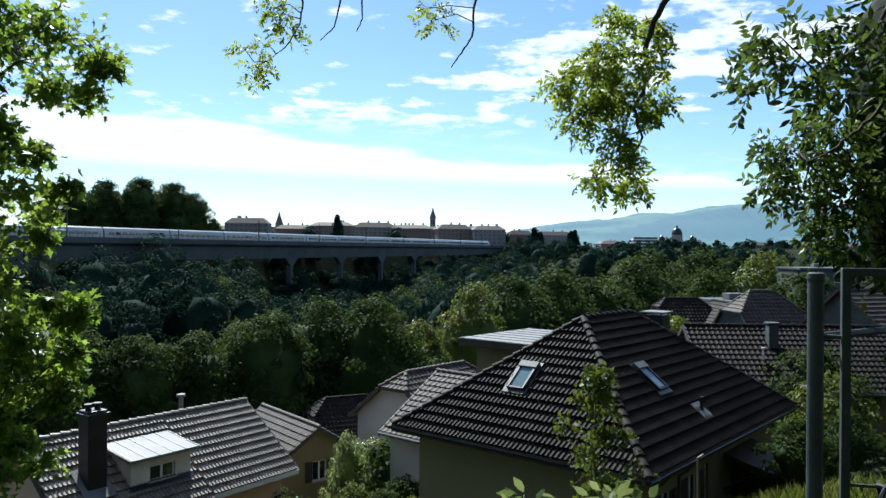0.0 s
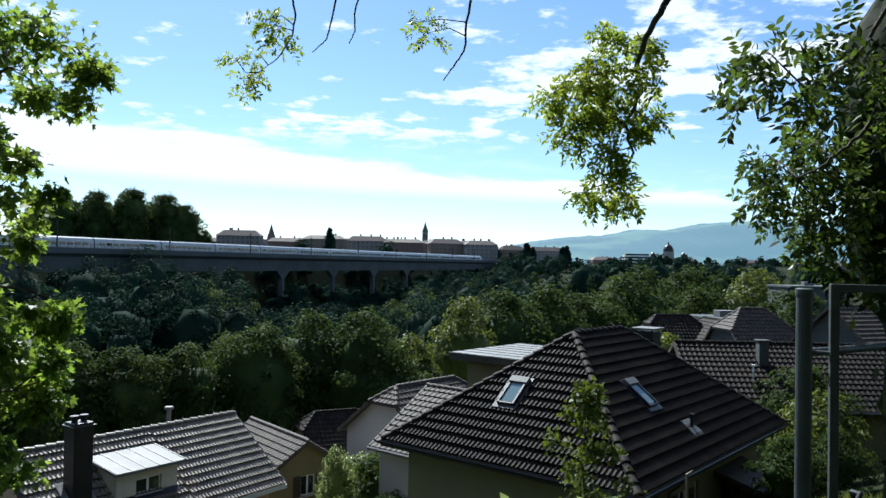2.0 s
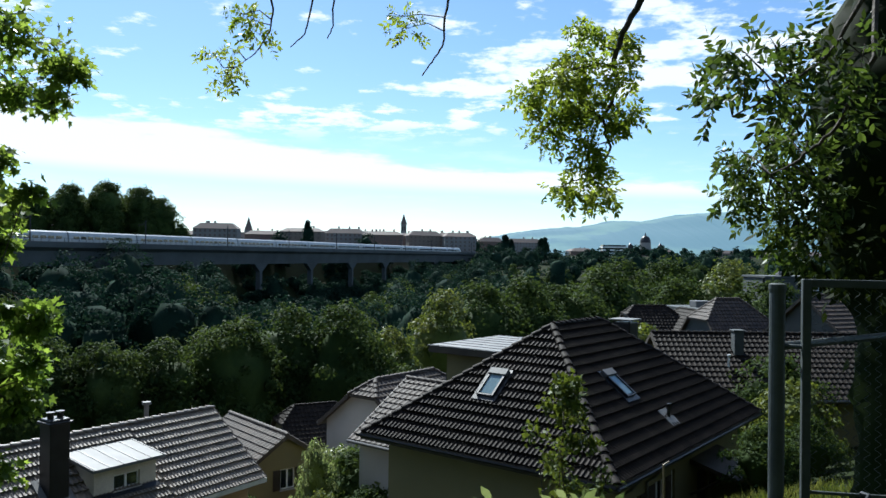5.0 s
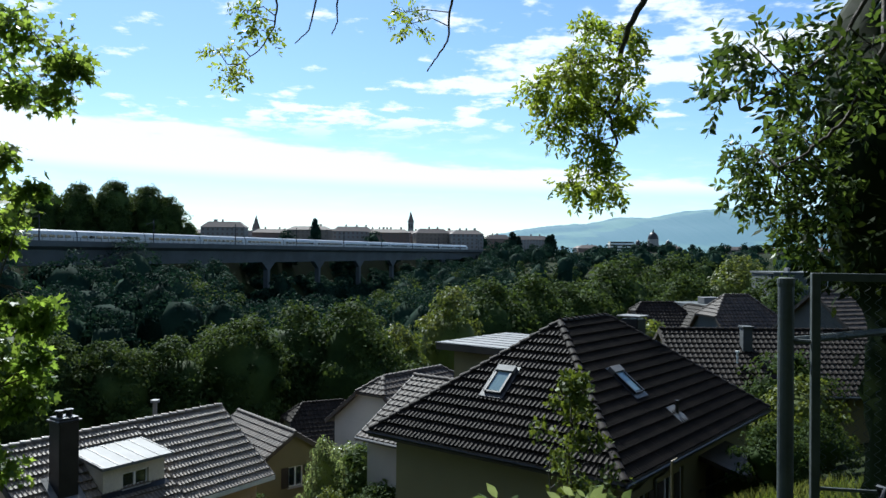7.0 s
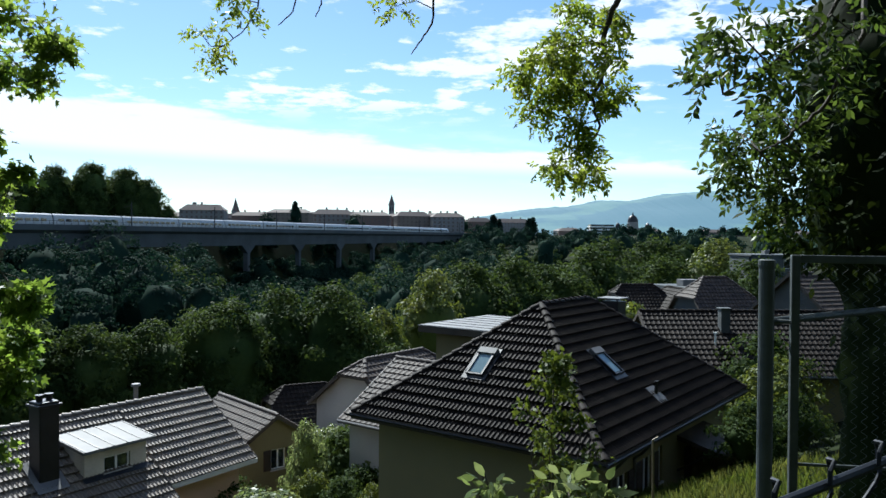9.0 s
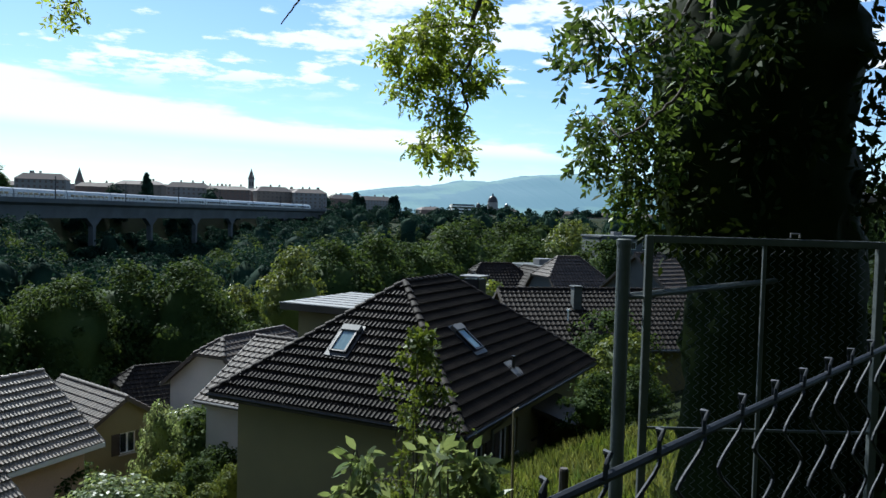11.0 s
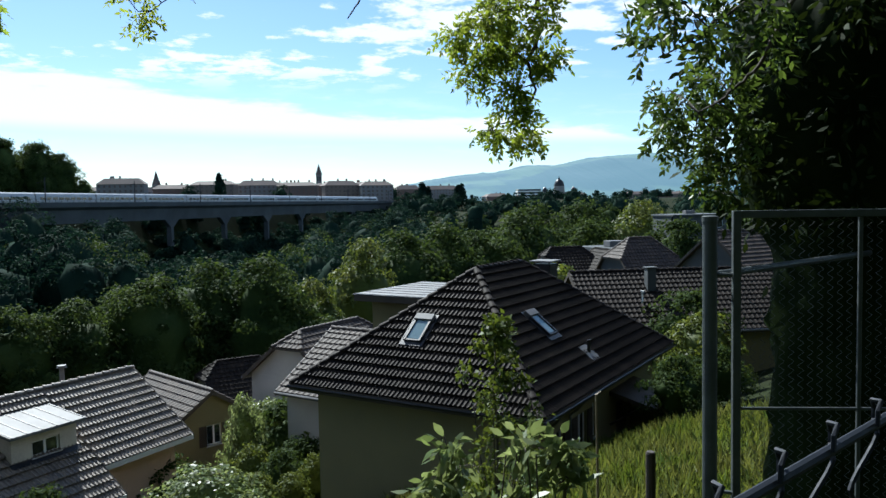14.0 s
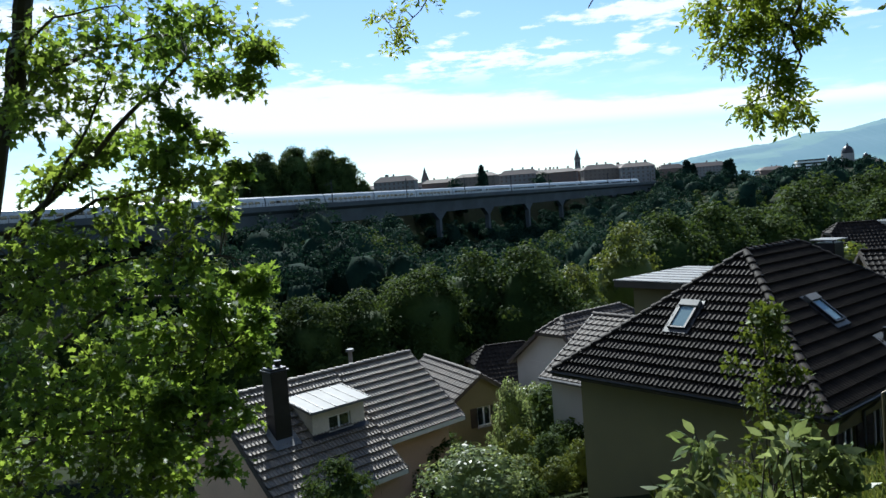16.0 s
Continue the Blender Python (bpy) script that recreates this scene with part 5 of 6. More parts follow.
def town_house(x, y, w, d, h, rh, turn, mat, label, floors=5):
    z = ground_z(x, y) - 1.0
    b = thing("town_house", Matrix.Translation((x, y, z)) @ pose(0, 0, 0, 0, 0, turn), label, "building", "houses of the town")
    part("wall", box((-w / 2, -d / 2, 0), (w / 2, d / 2, h)), mat, b)
    bm = bmesh.new()
    e = 0.6
    i = d * 0.32
    low = [bm.verts.new(p) for p in ((-w / 2 - e, -d / 2 - e, h), (w / 2 + e, -d / 2 - e, h), (w / 2 + e, d / 2 + e, h), (-w / 2 - e, d / 2 + e, h))]
    top = [bm.verts.new(p) for p in ((-w / 2 + i, -d / 2 + i, h + rh), (w / 2 - i, -d / 2 + i, h + rh), (w / 2 - i, d / 2 - i, h + rh), (-w / 2 + i, d / 2 - i, h + rh))]
    for k in range(4):
        bm.faces.new((low[k], low[(k + 1) % 4], top[(k + 1) % 4], top[k]))
    bm.faces.new(top)
    bm.faces.new(low[::-1])
    roof = part("roof", bm, TOWN_ROOF, b)
    for k in range(random.randint(2, 4)):
        cx = random.uniform(-w / 2 + i, w / 2 - i)
        part("chimney", box((cx - 0.6, -0.5, h + rh - 0.5), (cx + 0.6, 0.5, h + rh + 1.6)), mat, roof)
    bm = bmesh.new()
    n = max(3, int(w / 3.2))
    for f in range(floors):
        for k in range(n):
            a = -w / 2 + w * (k + 0.3) / n
            zz = h * (f + 0.3) / floors
            add_box(bm, (a, -d / 2 - 0.06, zz), (a + w * 0.4 / n, -d / 2 - 0.003, zz + h * 0.5 / floors))
    tagged(part("window", bm, TOWN_ROOF, b), kind="stuff")


rt = np.random.default_rng(9)
x = -330.0
k = 0
while x < 30:
    w = rt.uniform(16, 34)
    y = 585 + 0.42 * x * 0.5 + rt.uniform(-12, 25)
    h = rt.uniform(12, 16.5)
    town_house(x + w / 2, y, w, 13, h, rt.uniform(2.5, 4.5), rt.uniform(-8, 20), (TOWN_A, TOWN_B, TOWN_C)[k % 3], ("ochre", "grey", "red-brown")[k % 3] + " town apartment house with a dark roof")
    x += w + rt.uniform(-2, 3)
    k += 1
for bx, by, bw, bh in ((-32, 620, 30, 15.5), (1, 624, 28, 14.5), (29, 634, 22, 16)):
    town_house(bx, by, bw, 13, bh, 2.5, 6, TOWN_C, "broad red-brown apartment block beside the railway")
x = -300.0
while x < 120:
    w = rt.uniform(18, 40)
    town_house(x + w / 2, 720 + rt.uniform(0, 60), w, 14, rt.uniform(12, 18), rt.uniform(3, 6), rt.uniform(-10, 25), (TOWN_B, TOWN_A, TOWN_C)[k % 3], ("grey", "ochre", "red-brown")[k % 3] + " town apartment house with a dark roof")
    x += w + rt.uniform(-3, 5)
    k += 1
x = 200.0
while x < 1000:
    w = rt.uniform(25, 60)
    town_house(x + w / 2, 1250 + rt.uniform(-120, 150), w, 20, rt.uniform(5, 11), rt.uniform(3, 5), rt.uniform(-15, 15), (TOWN_B, TOWN_A, TOWN_C)[k % 3], ("grey", "ochre", "red-brown")[k % 3] + " roof of the old town in the distance", 3)
    x += w + rt.uniform(0, 12)
    k += 1


def tower(x, y, h, w, label, spire=0.4):
    t = thing("church_tower", Matrix.Translation((x, y, 0)), label, "tower")
    hb = h * (1 - spire)
    part("shaft", box((-w / 2, -w / 2, -2), (w / 2, w / 2, hb), 0.2), TOWN_B, t)
    bm = bmesh.new()
    add_tube(bm, [(0, 0, hb), (0, 0, hb + (h - hb) * 0.5), (0, 0, h)], [w * 0.62, w * 0.3, 0.15], 8)
    part("spire", bm, TOWN_ROOF, t)
    for s in (-1, 1):
        part("belfry_opening", box((s * w * 0.2 - w * 0.1, -w / 2 - 0.1, hb * 0.8), (s * w * 0.2 + w * 0.1, -w / 2 - 0.01, hb * 0.93)), DARK_METAL, t)


tower(-12.2, 900, 50, 6.5, "slender pale church tower above the roofs", 0.25)
tower(-192.6, 900, 44, 8, "small domed church tower above the roofs", 0.35)


def domed_hall():
    x, y = 458, 1500
    t = thing("domed_hall", Matrix.Translation((x, y, 0)), "large domed parliament hall among the old town roofs", "building")
    part("wall", box((-45, -12, -2), (45, 12, 20), 0.5), TOWN_B, t)
    part("drum", tube([(0, 0, 20), (0, 0, 32)], [11, 10.5], 16), TOWN_B, t)
    bm = bmesh.new()
    add_tube(bm, [(0, 0, 32 + 14 * math.sin(a * math.pi / 16)) for a in range(8)] + [(0, 0, 47), (0, 0, 52)], [10.5 * math.cos(a * math.pi / 16) for a in range(8)] + [1.8, 0.2], 16)
    d = part("dome", bm, DARK_METAL, t)
    for s in (-30, 30):
        part("side_dome", tube([(s, 0, 20), (s, 0, 25), (s, 0, 28), (s, 0, 31)], [5, 5, 3.4, 0.2], 12), DARK_METAL, t)


domed_hall()


def white_slab():
    t = thing("office_building", Matrix.Translation((289, 1100, 0)), "white modern office building with banded floors", "building")
    for k in range(4):
        part("floor_band", box((-18, -8, 3 + k * 4.2), (18, 8, 5 + k * 4.2), 0.1), PAINT_WHITE, t)
        part("window_band", box((-17, -7, 5.005 + k * 4.2), (17, 7, 7.195 + k * 4.2)), GLASS, t)
    part("plinth", box((-18, -8, -2), (18, 8, 2.995)), TOWN_B, t)


white_slab()

# ---------------------------------------------------------------- fences by the path
def chain_mesh(origin, along, up, w, h, pitch, r, mat, name, sides=4, wave=0.0):
    """Woven diamond wire: zigzag wires side by side, hooked round each other at the knots."""
    o, a, u = Vector(origin), Vector(along).normalized(), Vector(up).normalized()
    n = a.cross(u)
    bm = bmesh.new()
    k = int(w / pitch) + 1
    rows = int(h / (pitch / 2))
    for i in range(k):
        pts = []
        for j in range(rows + 1):
            out = 1 if (j + 0) % 2 else -1
            x = i * pitch + (pitch / 2 if j % 2 else 0.0)
            c = o + a * x - u * (j * pitch / 2)
            turn = a * (0.12 * pitch * out)
            pts += [c - turn * 0.2 + u * (0.1 * pitch) + n * r * 1.2, c + turn * 0.5 + n * 0.0, c - turn * 0.2 - u * (0.1 * pitch) - n * r * 1.2]
        add_tube(bm, pts, r, sides)
    return bm


def gate():
    g = thing("gate", Matrix(), "closed galvanised tube gate with wire mesh", "gate")
    P, A, B = Vector((1.94, 3.98, 0)), Vector((2.06, 3.92, 0)), Vector((3.31, 3.63, 0))
    d = (B - A).normalized()
    n = Vector((-d.y, d.x, 0))
    up = Vector((0, 0, 1))
    lowz = -0.9
    bm = tube([P + up * z for z in (-1.6, 1.47, 1.49, 1.515, 1.52)], [0.039, 0.039, 0.043, 0.043, 0.03], 16)
    part("gate_post", bm, GALV, g, "thick round steel gate post with a cap", smooth=False)

    def bar(p, q, w, t, name="frame_bar"):
        p, q = Vector(p), Vector(q)
        ax = (q - p).normalized()
        s = n.cross(ax).normalized()
        m = Matrix((ax, s, n)).transposed().to_4x4()
        m.translation = p
        return part(name, box((0, -w / 2, -t / 2), ((q - p).length, w / 2, t / 2), 0.004), GALV, g, m=m)

    bar(A + up * lowz, A + up * 1.545, 0.042, 0.04)
    bar(B + up * lowz, B + up * 1.54, 0.042, 0.04)
    bar(A + up * 1.525 + d * 0.021, B + up * 1.52 - d * 0.021, 0.04, 0.036)
    bar(A + up * 0.47 + d * 0.021, B + up * 0.47 - d * 0.021, 0.016, 0.016)
    M = A + d * 0.64
    bar(M + up * lowz, M + up * 1.5, 0.022, 0.02)
    for z in (1.2, 0.0):
        part("hinge", tube([P + up * z + d * 0.03, A + up * z - d * 0.015], 0.011, 8), GALV, g)
    part("latch", tube([A + up * 1.55 + d * 0.78, A + up * 1.572 + d * 0.78, A + up * 1.572 + d * 0.83, A + up * 1.55 + d * 0.83], 0.006, 6), SHEET, g)
    bm = chain_mesh(A + d * 0.03 + n * 0.012 + up * 1.5, d, up, (B - A).length - 0.08, 2.2, 0.05, 0.0013, WIRE, "mesh", 4)
    tagged(part("wire_mesh", bm, GALV, g, "fine diamond wire mesh"), kind="stuff")
    # fence rail running back from the post, with the post at its end
    f = thing("fence", Matrix(), "galvanised fence rail running back from the gate post", "fence")
    part("rail", tube([P + Vector((0.03, 0.05, 1.19)), Vector((4.02, 5.25, 1.2))], 0.021, 10), GALV, f)
    part("post", tube([(4.05, 5.3, -1.6), (4.05, 5.3, 1.3)], 0.024, 10), GALV, f)
    return g


gate()


def wire_fence():
    f = thing("wire_fence", Matrix(), "knee-close woven wire fence with a tension wire along the path", "fence")
    k0 = Vector((0.188, 0.444, 1.494))
    d = Vector((0.131, 0.080, 0.006)).normalized()
    up = Vector((0, 0, 1))
    a, b = k0 - d * 4.0, k0 + d * 3.4
    part("tension_wire", tube([a, k0, b], 0.0028, 8), WIRE, f, "thick tension wire")
    n = d.cross(up).normalized()
    bm = bmesh.new()
    pitch, r = 0.0515, 0.00135
    for i in range(-30, 60):
        c0 = k0 + d * (pitch * i)
        pts = []
        # the hook over the tension wire
        for ang in (200, 150, 100, 60, 20, -20):
            pts.append(c0 + d * 0.005 * math.cos(radians(ang)) * 1.2 + up * (0.004 + 0.009 * math.sin(radians(ang))) + n * 0.003 * (1 if ang > 90 else -1))
        for j in range(22):
            wob = d * random.gauss(0, 0.0015)
            for q in (0.12, 0.3, 0.5, 0.7, 0.88, 1.0):
                u = 0.5 * q + 0.25 - 0.25 * math.cos(math.pi * q)
                x = -pitch / 2 * (u if j % 2 == 0 else 1 - u)
                pts.append(c0 + wob * math.sin(math.pi * q) + d * x - up * (0.0015 + (j + q) * pitch * 0.52) + n * 0.0018 * math.cos(math.pi * (j + q)))
        add_tube(bm, pts, r, 5)
    tagged(part("wire_mesh", bm, WIRE, f, "thick grey diamond wire mesh"), kind="stuff")
    for s in (0.53, 2.5, -2.0):
        p = k0 + d * s + n * -0.012
        part("fence_post", tube([(p.x, p.y, -0.3), (p.x, p.y, p.z + 0.03), (p.x, p.y, p.z + 0.034), (p.x, p.y, p.z + 0.04)], [0.008, 0.008, 0.0095, 0.007], 12), GALV, f)


wire_fence()


# ---------------------------------------------------------------- garden shelter, stakes
def shelter():
    s = thing("garden_shelter", Matrix.Translation((9.05, 9.0, 0)) @ pose(0, 0, 0, 0, 0, 20), "open red-brown timber garden shelter with a low roof", "shelter")
    g = ground_z(8.9, 9.0)
    for x in (0, 2.4):
        for y in (0, 2.2):
            part("post", box((x - 0.07, y - 0.07, g - 0.1), (x + 0.07, y + 0.07, 1.8), 0.006), WOOD_RED, s)
    part("side_panel", box((-0.32, -0.02, 0.5), (-0.075, 0.02, 1.75), 0.004), WOOD_RED, s)
    bm = bmesh.new()
    add_prism(bm, [(-0.2, -0.4, 1.8), (-0.2, -0.4, 1.88), (-0.2, 1.1, 2.15), (-0.2, 2.6, 1.88), (-0.2, 2.6, 1.8), (-0.2, 1.1, 2.06)], (3.0, 0, 0))
    part("roof", bm, WOOD_DARK, s, "dark low roof")
    part("brace", tube([(0.07, 0, 1.3), (0.5, 0, 1.78)], 0.04, 6), WOOD_RED, s)
    part("rail", box((0.07, -0.03, 1.2), (2.33, 0.03, 1.28), 0.004), WOOD_RED, s)


shelter()

st = thing("stake", Matrix.Translation((2.66, 6.43, 0)), "short dark wooden stake in the grass", "stake")
part("post", tube([(0, 0, ground_z(2.66, 6.43) - 0.2), (0, 0, -0.64), (0, 0, -0.62)], [0.045, 0.043, 0.036], 10), WOOD_DARK, st)
cn = thing("garden_cane", Matrix.Translation((2.36, 6.99, 0)), "thin bamboo cane standing in the grass", "cane")
part("cane", tube([(0, 0, ground_z(2.36, 7.0) - 0.1), (0.01, 0, -1.2), (0.0, 0, -0.23), (0.05, 0, -0.2)], [0.014, 0.013, 0.012, 0.008], 6), material("bamboo", (0.22, 0.17, 0.09), rough=0.6, grain=30), cn)


def grass(name, x0, x1, y0, y1, n, seed, hmin, hmax, label):
    rng = np.random.default_rng(seed)
    xs, ys = rng.uniform(x0, x1, n), rng.uniform(y0, y1, n)
    c = np.array([(a, b, ground_z(a, b) - 0.02) for a, b in zip(xs, ys)])
    d = rng.normal(size=(n, 3)) * 0.35 + np.array([0, 0, 1.0])
    me = leaf_cloud(name, c, d, rng.uniform(hmin, hmax, n), BLADE, ((0.0, 0), (0.035, 0.02), (0.025, 0.6), (0, 1.0), (-0.025, 0.6)), 0.25, rng)
    tagged(part(name, me, None), label, "grass", kind="stuff")


grass("meadow_grass", 1.2, 11, 4.5, 22, 26000, 31, 0.18, 0.5, "sunlit rough meadow grass on the slope")
grass("bank_grass", -6, 5, 1.2, 7, 9000, 32, 0.15, 0.4, "rough grass on the bank below the path")


# ---------------------------------------------------------------- near trees
def compound(rng, base, d, length, n=9):
    """One ash leaf: paired leaflets along a drooping stalk, and one at its tip. Returns places, directions, sizes."""
    d = d / np.linalg.norm(d)
    side = np.cross(d, rng.normal(size=3))
    side /= np.linalg.norm(side)
    cs, ds, ss = [], [], []
    m = n // 2
    for i in range(m):
        t = 0.3 + 0.62 * i / max(1, m - 1)
        p = base + d * (length * t) + np.array([0, 0, -0.18 * length * t * t])
        for s in (-1, 1):
            cs.append(p), ds.append(d * 0.55 + side * s + rng.normal(size=3) * 0.2 + np.array([0, 0, -0.25])), ss.append(length * 0.36 * rng.uniform(0.8, 1.15))
    cs.append(base + d * length * 0.95 + np.array([0, 0, -0.17 * length])), ds.append(d + np.array([0, 0, -0.4])), ss.append(length * 0.38)
    return cs, ds, ss


def spray(name, label, category, stems, blobs, leaf_mat, style, seed, per, size, twig=0.006, droop=0.35, fill=1.0, layered=0.0):
    """Leafy branches: stems (lists of points with radii), and leafy clumps (x, y, z, r) each borne by a twig from the nearest stem."""
    rng = np.random.default_rng(seed)
    t = thing(name, Matrix(), label, category)
    nodes = []
    for pts, r0, r1 in stems:
        n = len(pts)
        fine = []
        for i in range(n - 1):
            for k in range(4):
                u = k / 4
                fine.append(Vector(pts[i]).lerp(Vector(pts[i + 1]), u) + Vector(rng.normal(size=3) * r0 * 0.25))
        fine.append(Vector(pts[-1]))
        rad = [r0 + (r1 - r0) * i / (len(fine) - 1) for i in range(len(fine))]
        part("branch" if r0 < 0.09 else "trunk", tube(fine, rad, 9 if r0 > 0.03 else 6), BARK, t)
        nodes += fine
    bm = bmesh.new()
    cs, ds, ss = [], [], []
    for bx, by, bz, br in blobs:
        c = Vector((bx, by, bz))
        near = min(nodes, key=lambda p: (p - c).length)
        mid = near.lerp(c, 0.5) + Vector((0, 0, 0.12 * (near - c).length)) + Vector(rng.normal(size=3) * 0.04)
        add_tube(bm, [near, near.lerp(mid, 0.6), mid, mid.lerp(c, 0.6), c], [twig * 1.6, twig * 1.4, twig * 1.2, twig, twig * 0.6], 5)
        for k in range(int(7 * fill)):
            e = rng.normal(size=3)
            e = e / np.linalg.norm(e) * br * rng.uniform(0.5, 1.0)
            e[2] = e[2] * (0.75 - 0.4 * layered) - droop * br * 0.4
            tip = c + Vector(e)
            bend = c.lerp(tip, 0.5) + Vector((0, 0, 0.15 * br))
            add_tube(bm, [c, bend, tip], [twig * 0.6, twig * 0.45, twig * 0.25], 4)
            for q in range(max(1, int(per / 7))):
                u = rng.uniform(0.25, 1.0)
                p = np.array(c.lerp(bend, u * 2) if u < 0.5 else bend.lerp(tip, u * 2 - 1))
                out = e / (np.linalg.norm(e) + 1e-6) + rng.normal(size=3) * 0.8 + np.array([0, 0, -droop])
                if style == "ash":
                    a, b, s = compound(rng, p, out, size * rng.uniform(0.75, 1.2))
                    cs += a
                    ds += b
                    ss += s
                else:
                    p = p + rng.normal(size=3) * br * 0.22
                    cs.append(p), ds.append(out), ss.append(size * rng.uniform(0.6, 1.25))
    tagged(part("twig", bm, BARK, t), kind="stuff")
    shape = {"ash": ASH, "maple": MAPLE, "oval": DIAMOND, "lance": ASH}[style]
    tagged(part("foliage", leaf_cloud("foliage", np.array(cs), np.array(ds), np.array(ss), leaf_mat, shape, rng=rng, normals=np.tile((0, 0, 1.0), (len(cs), 1)) if layered else None), None, t), kind="stuff")
    return t


# the branch that hangs into the middle of the view
HANG = ((1.99, 9.17, 4.19, 0.32), (2.52, 9.28, 4.36, 0.32), (1.68, 9.1, 3.8, 0.3), (2.24, 9.5, 3.8, 0.34), (2.52, 9.02, 3.82, 0.27), (1.62, 9.42, 3.18, 0.23), (1.98, 9.57, 3.36, 0.28), (2.31, 9.24, 3.3, 0.3), (2.58, 9.24, 3.4, 0.18), (2.09, 9.14, 2.78, 0.27), (1.91, 9.65, 2.52, 0.21), (2.41, 9.41, 2.5, 0.26), (2.25, 9.26, 3.0, 0.21), (1.86, 9.51, 3.62, 0.26), (1.44, 9.28, 3.64, 0.17), (2.09, 9.17, 3.99, 0.28))
spray("ash_branch", "hanging ash branch with bright sunlit green leaves", "branch",
      [([(3.3, 7.6, 5.6), (2.95, 8.4, 5.0), (2.7, 8.78, 4.72), (2.54, 8.98, 4.36), (2.41, 9.12, 4.01), (2.49, 9.17, 3.69), (2.33, 9.29, 3.31), (2.44, 9.32, 2.98), (2.29, 9.4, 2.64), (2.49, 9.38, 2.4)], 0.05, 0.006)],
      HANG, LEAF_NEAR, "ash", 41, 56, 0.205)
# thin twigs hanging from above
TOPS = ((-1.86, 7.65, 3.51, 0.17), (-1.74, 7.84, 3.65, 0.17), (-1.59, 7.45, 3.92, 0.13), (-1.56, 7.78, 3.97, 0.12), (-1.46, 7.59, 3.77, 0.09), (-0.03, 7.75, 3.91, 0.17), (-0.09, 7.87, 4.06, 0.12), (-1.78, 7.66, 3.4, 0.12))
spray("ash_twigs", "thin bare-stemmed ash twigs with small leaf tufts", "branch",
      [([(-0.6, 7.2, 5.0), (-1.2, 7.4, 4.6), (-1.39, 7.5, 4.32), (-1.33, 7.62, 4.03), (-1.37, 7.67, 3.83), (-1.51, 7.7, 3.61), (-1.7, 7.7, 3.47)], 0.016, 0.004),
       ([(-0.6, 7.2, 5.0), (-0.91, 7.57, 4.35), (-0.98, 7.68, 4.0), (-1.04, 7.73, 3.82), (-1.18, 7.74, 3.69)], 0.014, 0.005),
       ([(-0.6, 7.2, 5.0), (-0.69, 7.6, 4.36), (-0.76, 7.69, 4.06), (-0.76, 7.74, 3.91), (-0.82, 7.77, 3.79)], 0.012, 0.005),
       ([(0.6, 7.2, 5.0), (0.41, 7.62, 4.37), (0.35, 7.74, 4.03), (0.34, 7.82, 3.76), (0.23, 7.87, 3.61), (0.13, 7.9, 3.47)], 0.016, 0.006)],
      TOPS, LEAF_NEAR, "ash", 42, 14, 0.16, twig=0.004)
# the ash before the ivy-clad trunk: two sprays, both with the shade-darkened leaf colour
DARK = ((1.9, 4.62, 2.79, 0.13), (2.11, 4.75, 2.91, 0.15), (1.82, 4.51, 2.54, 0.14), (2.26, 4.67, 2.93, 0.17), (2.25, 4.39, 2.64, 0.15), (2.37, 4.33, 2.86, 0.18), (2.55, 4.54, 2.56, 0.18), (2.54, 4.25, 2.78, 0.22), (2.14, 4.56, 2.7, 0.09))
BRIGHT = ((2.28, 5.21, 2.37, 0.14), (2.46, 5.4, 2.2, 0.17), (2.17, 5.09, 2.09, 0.11), (2.55, 5.32, 2.46, 0.15), (2.5, 5.02, 2.23, 0.17), (2.42, 5.15, 1.97, 0.15), (2.6, 5.29, 1.87, 0.14), (2.67, 5.0, 2.09, 0.25), (2.66, 5.11, 1.77, 0.21), (2.48, 4.84, 2.38, 0.12))
IVY_X, IVY_Y = 3.97, 5.75
ASH_STEMS = ([(3.3, 5.1, 3.9), (2.9, 4.7, 3.3), (2.71, 4.43, 2.83), (2.6, 4.57, 2.47), (2.51, 4.65, 2.35), (2.42, 4.71, 2.26), (2.28, 4.79, 2.17)], 0.022, 0.005), ([(3.3, 5.1, 3.9), (2.54, 4.25, 3.1), (2.42, 4.36, 2.81), (2.24, 4.49, 2.68), (2.09, 4.59, 2.56), (1.98, 4.65, 2.5)], 0.016, 0.004)
spray("ash_branch", "ash branch with long leaflets coloured dark for shade", "branch", [ASH_STEMS[1]], DARK, LEAF_SHADE, "ash", 43, 14, 0.19, twig=0.004)
spray("ash_branch", "ash branch with shade-dark leaves before the ivy-clad trunk", "branch", [ASH_STEMS[0]], BRIGHT, LEAF_SHADE, "ash", 45, 28, 0.155, twig=0.004)


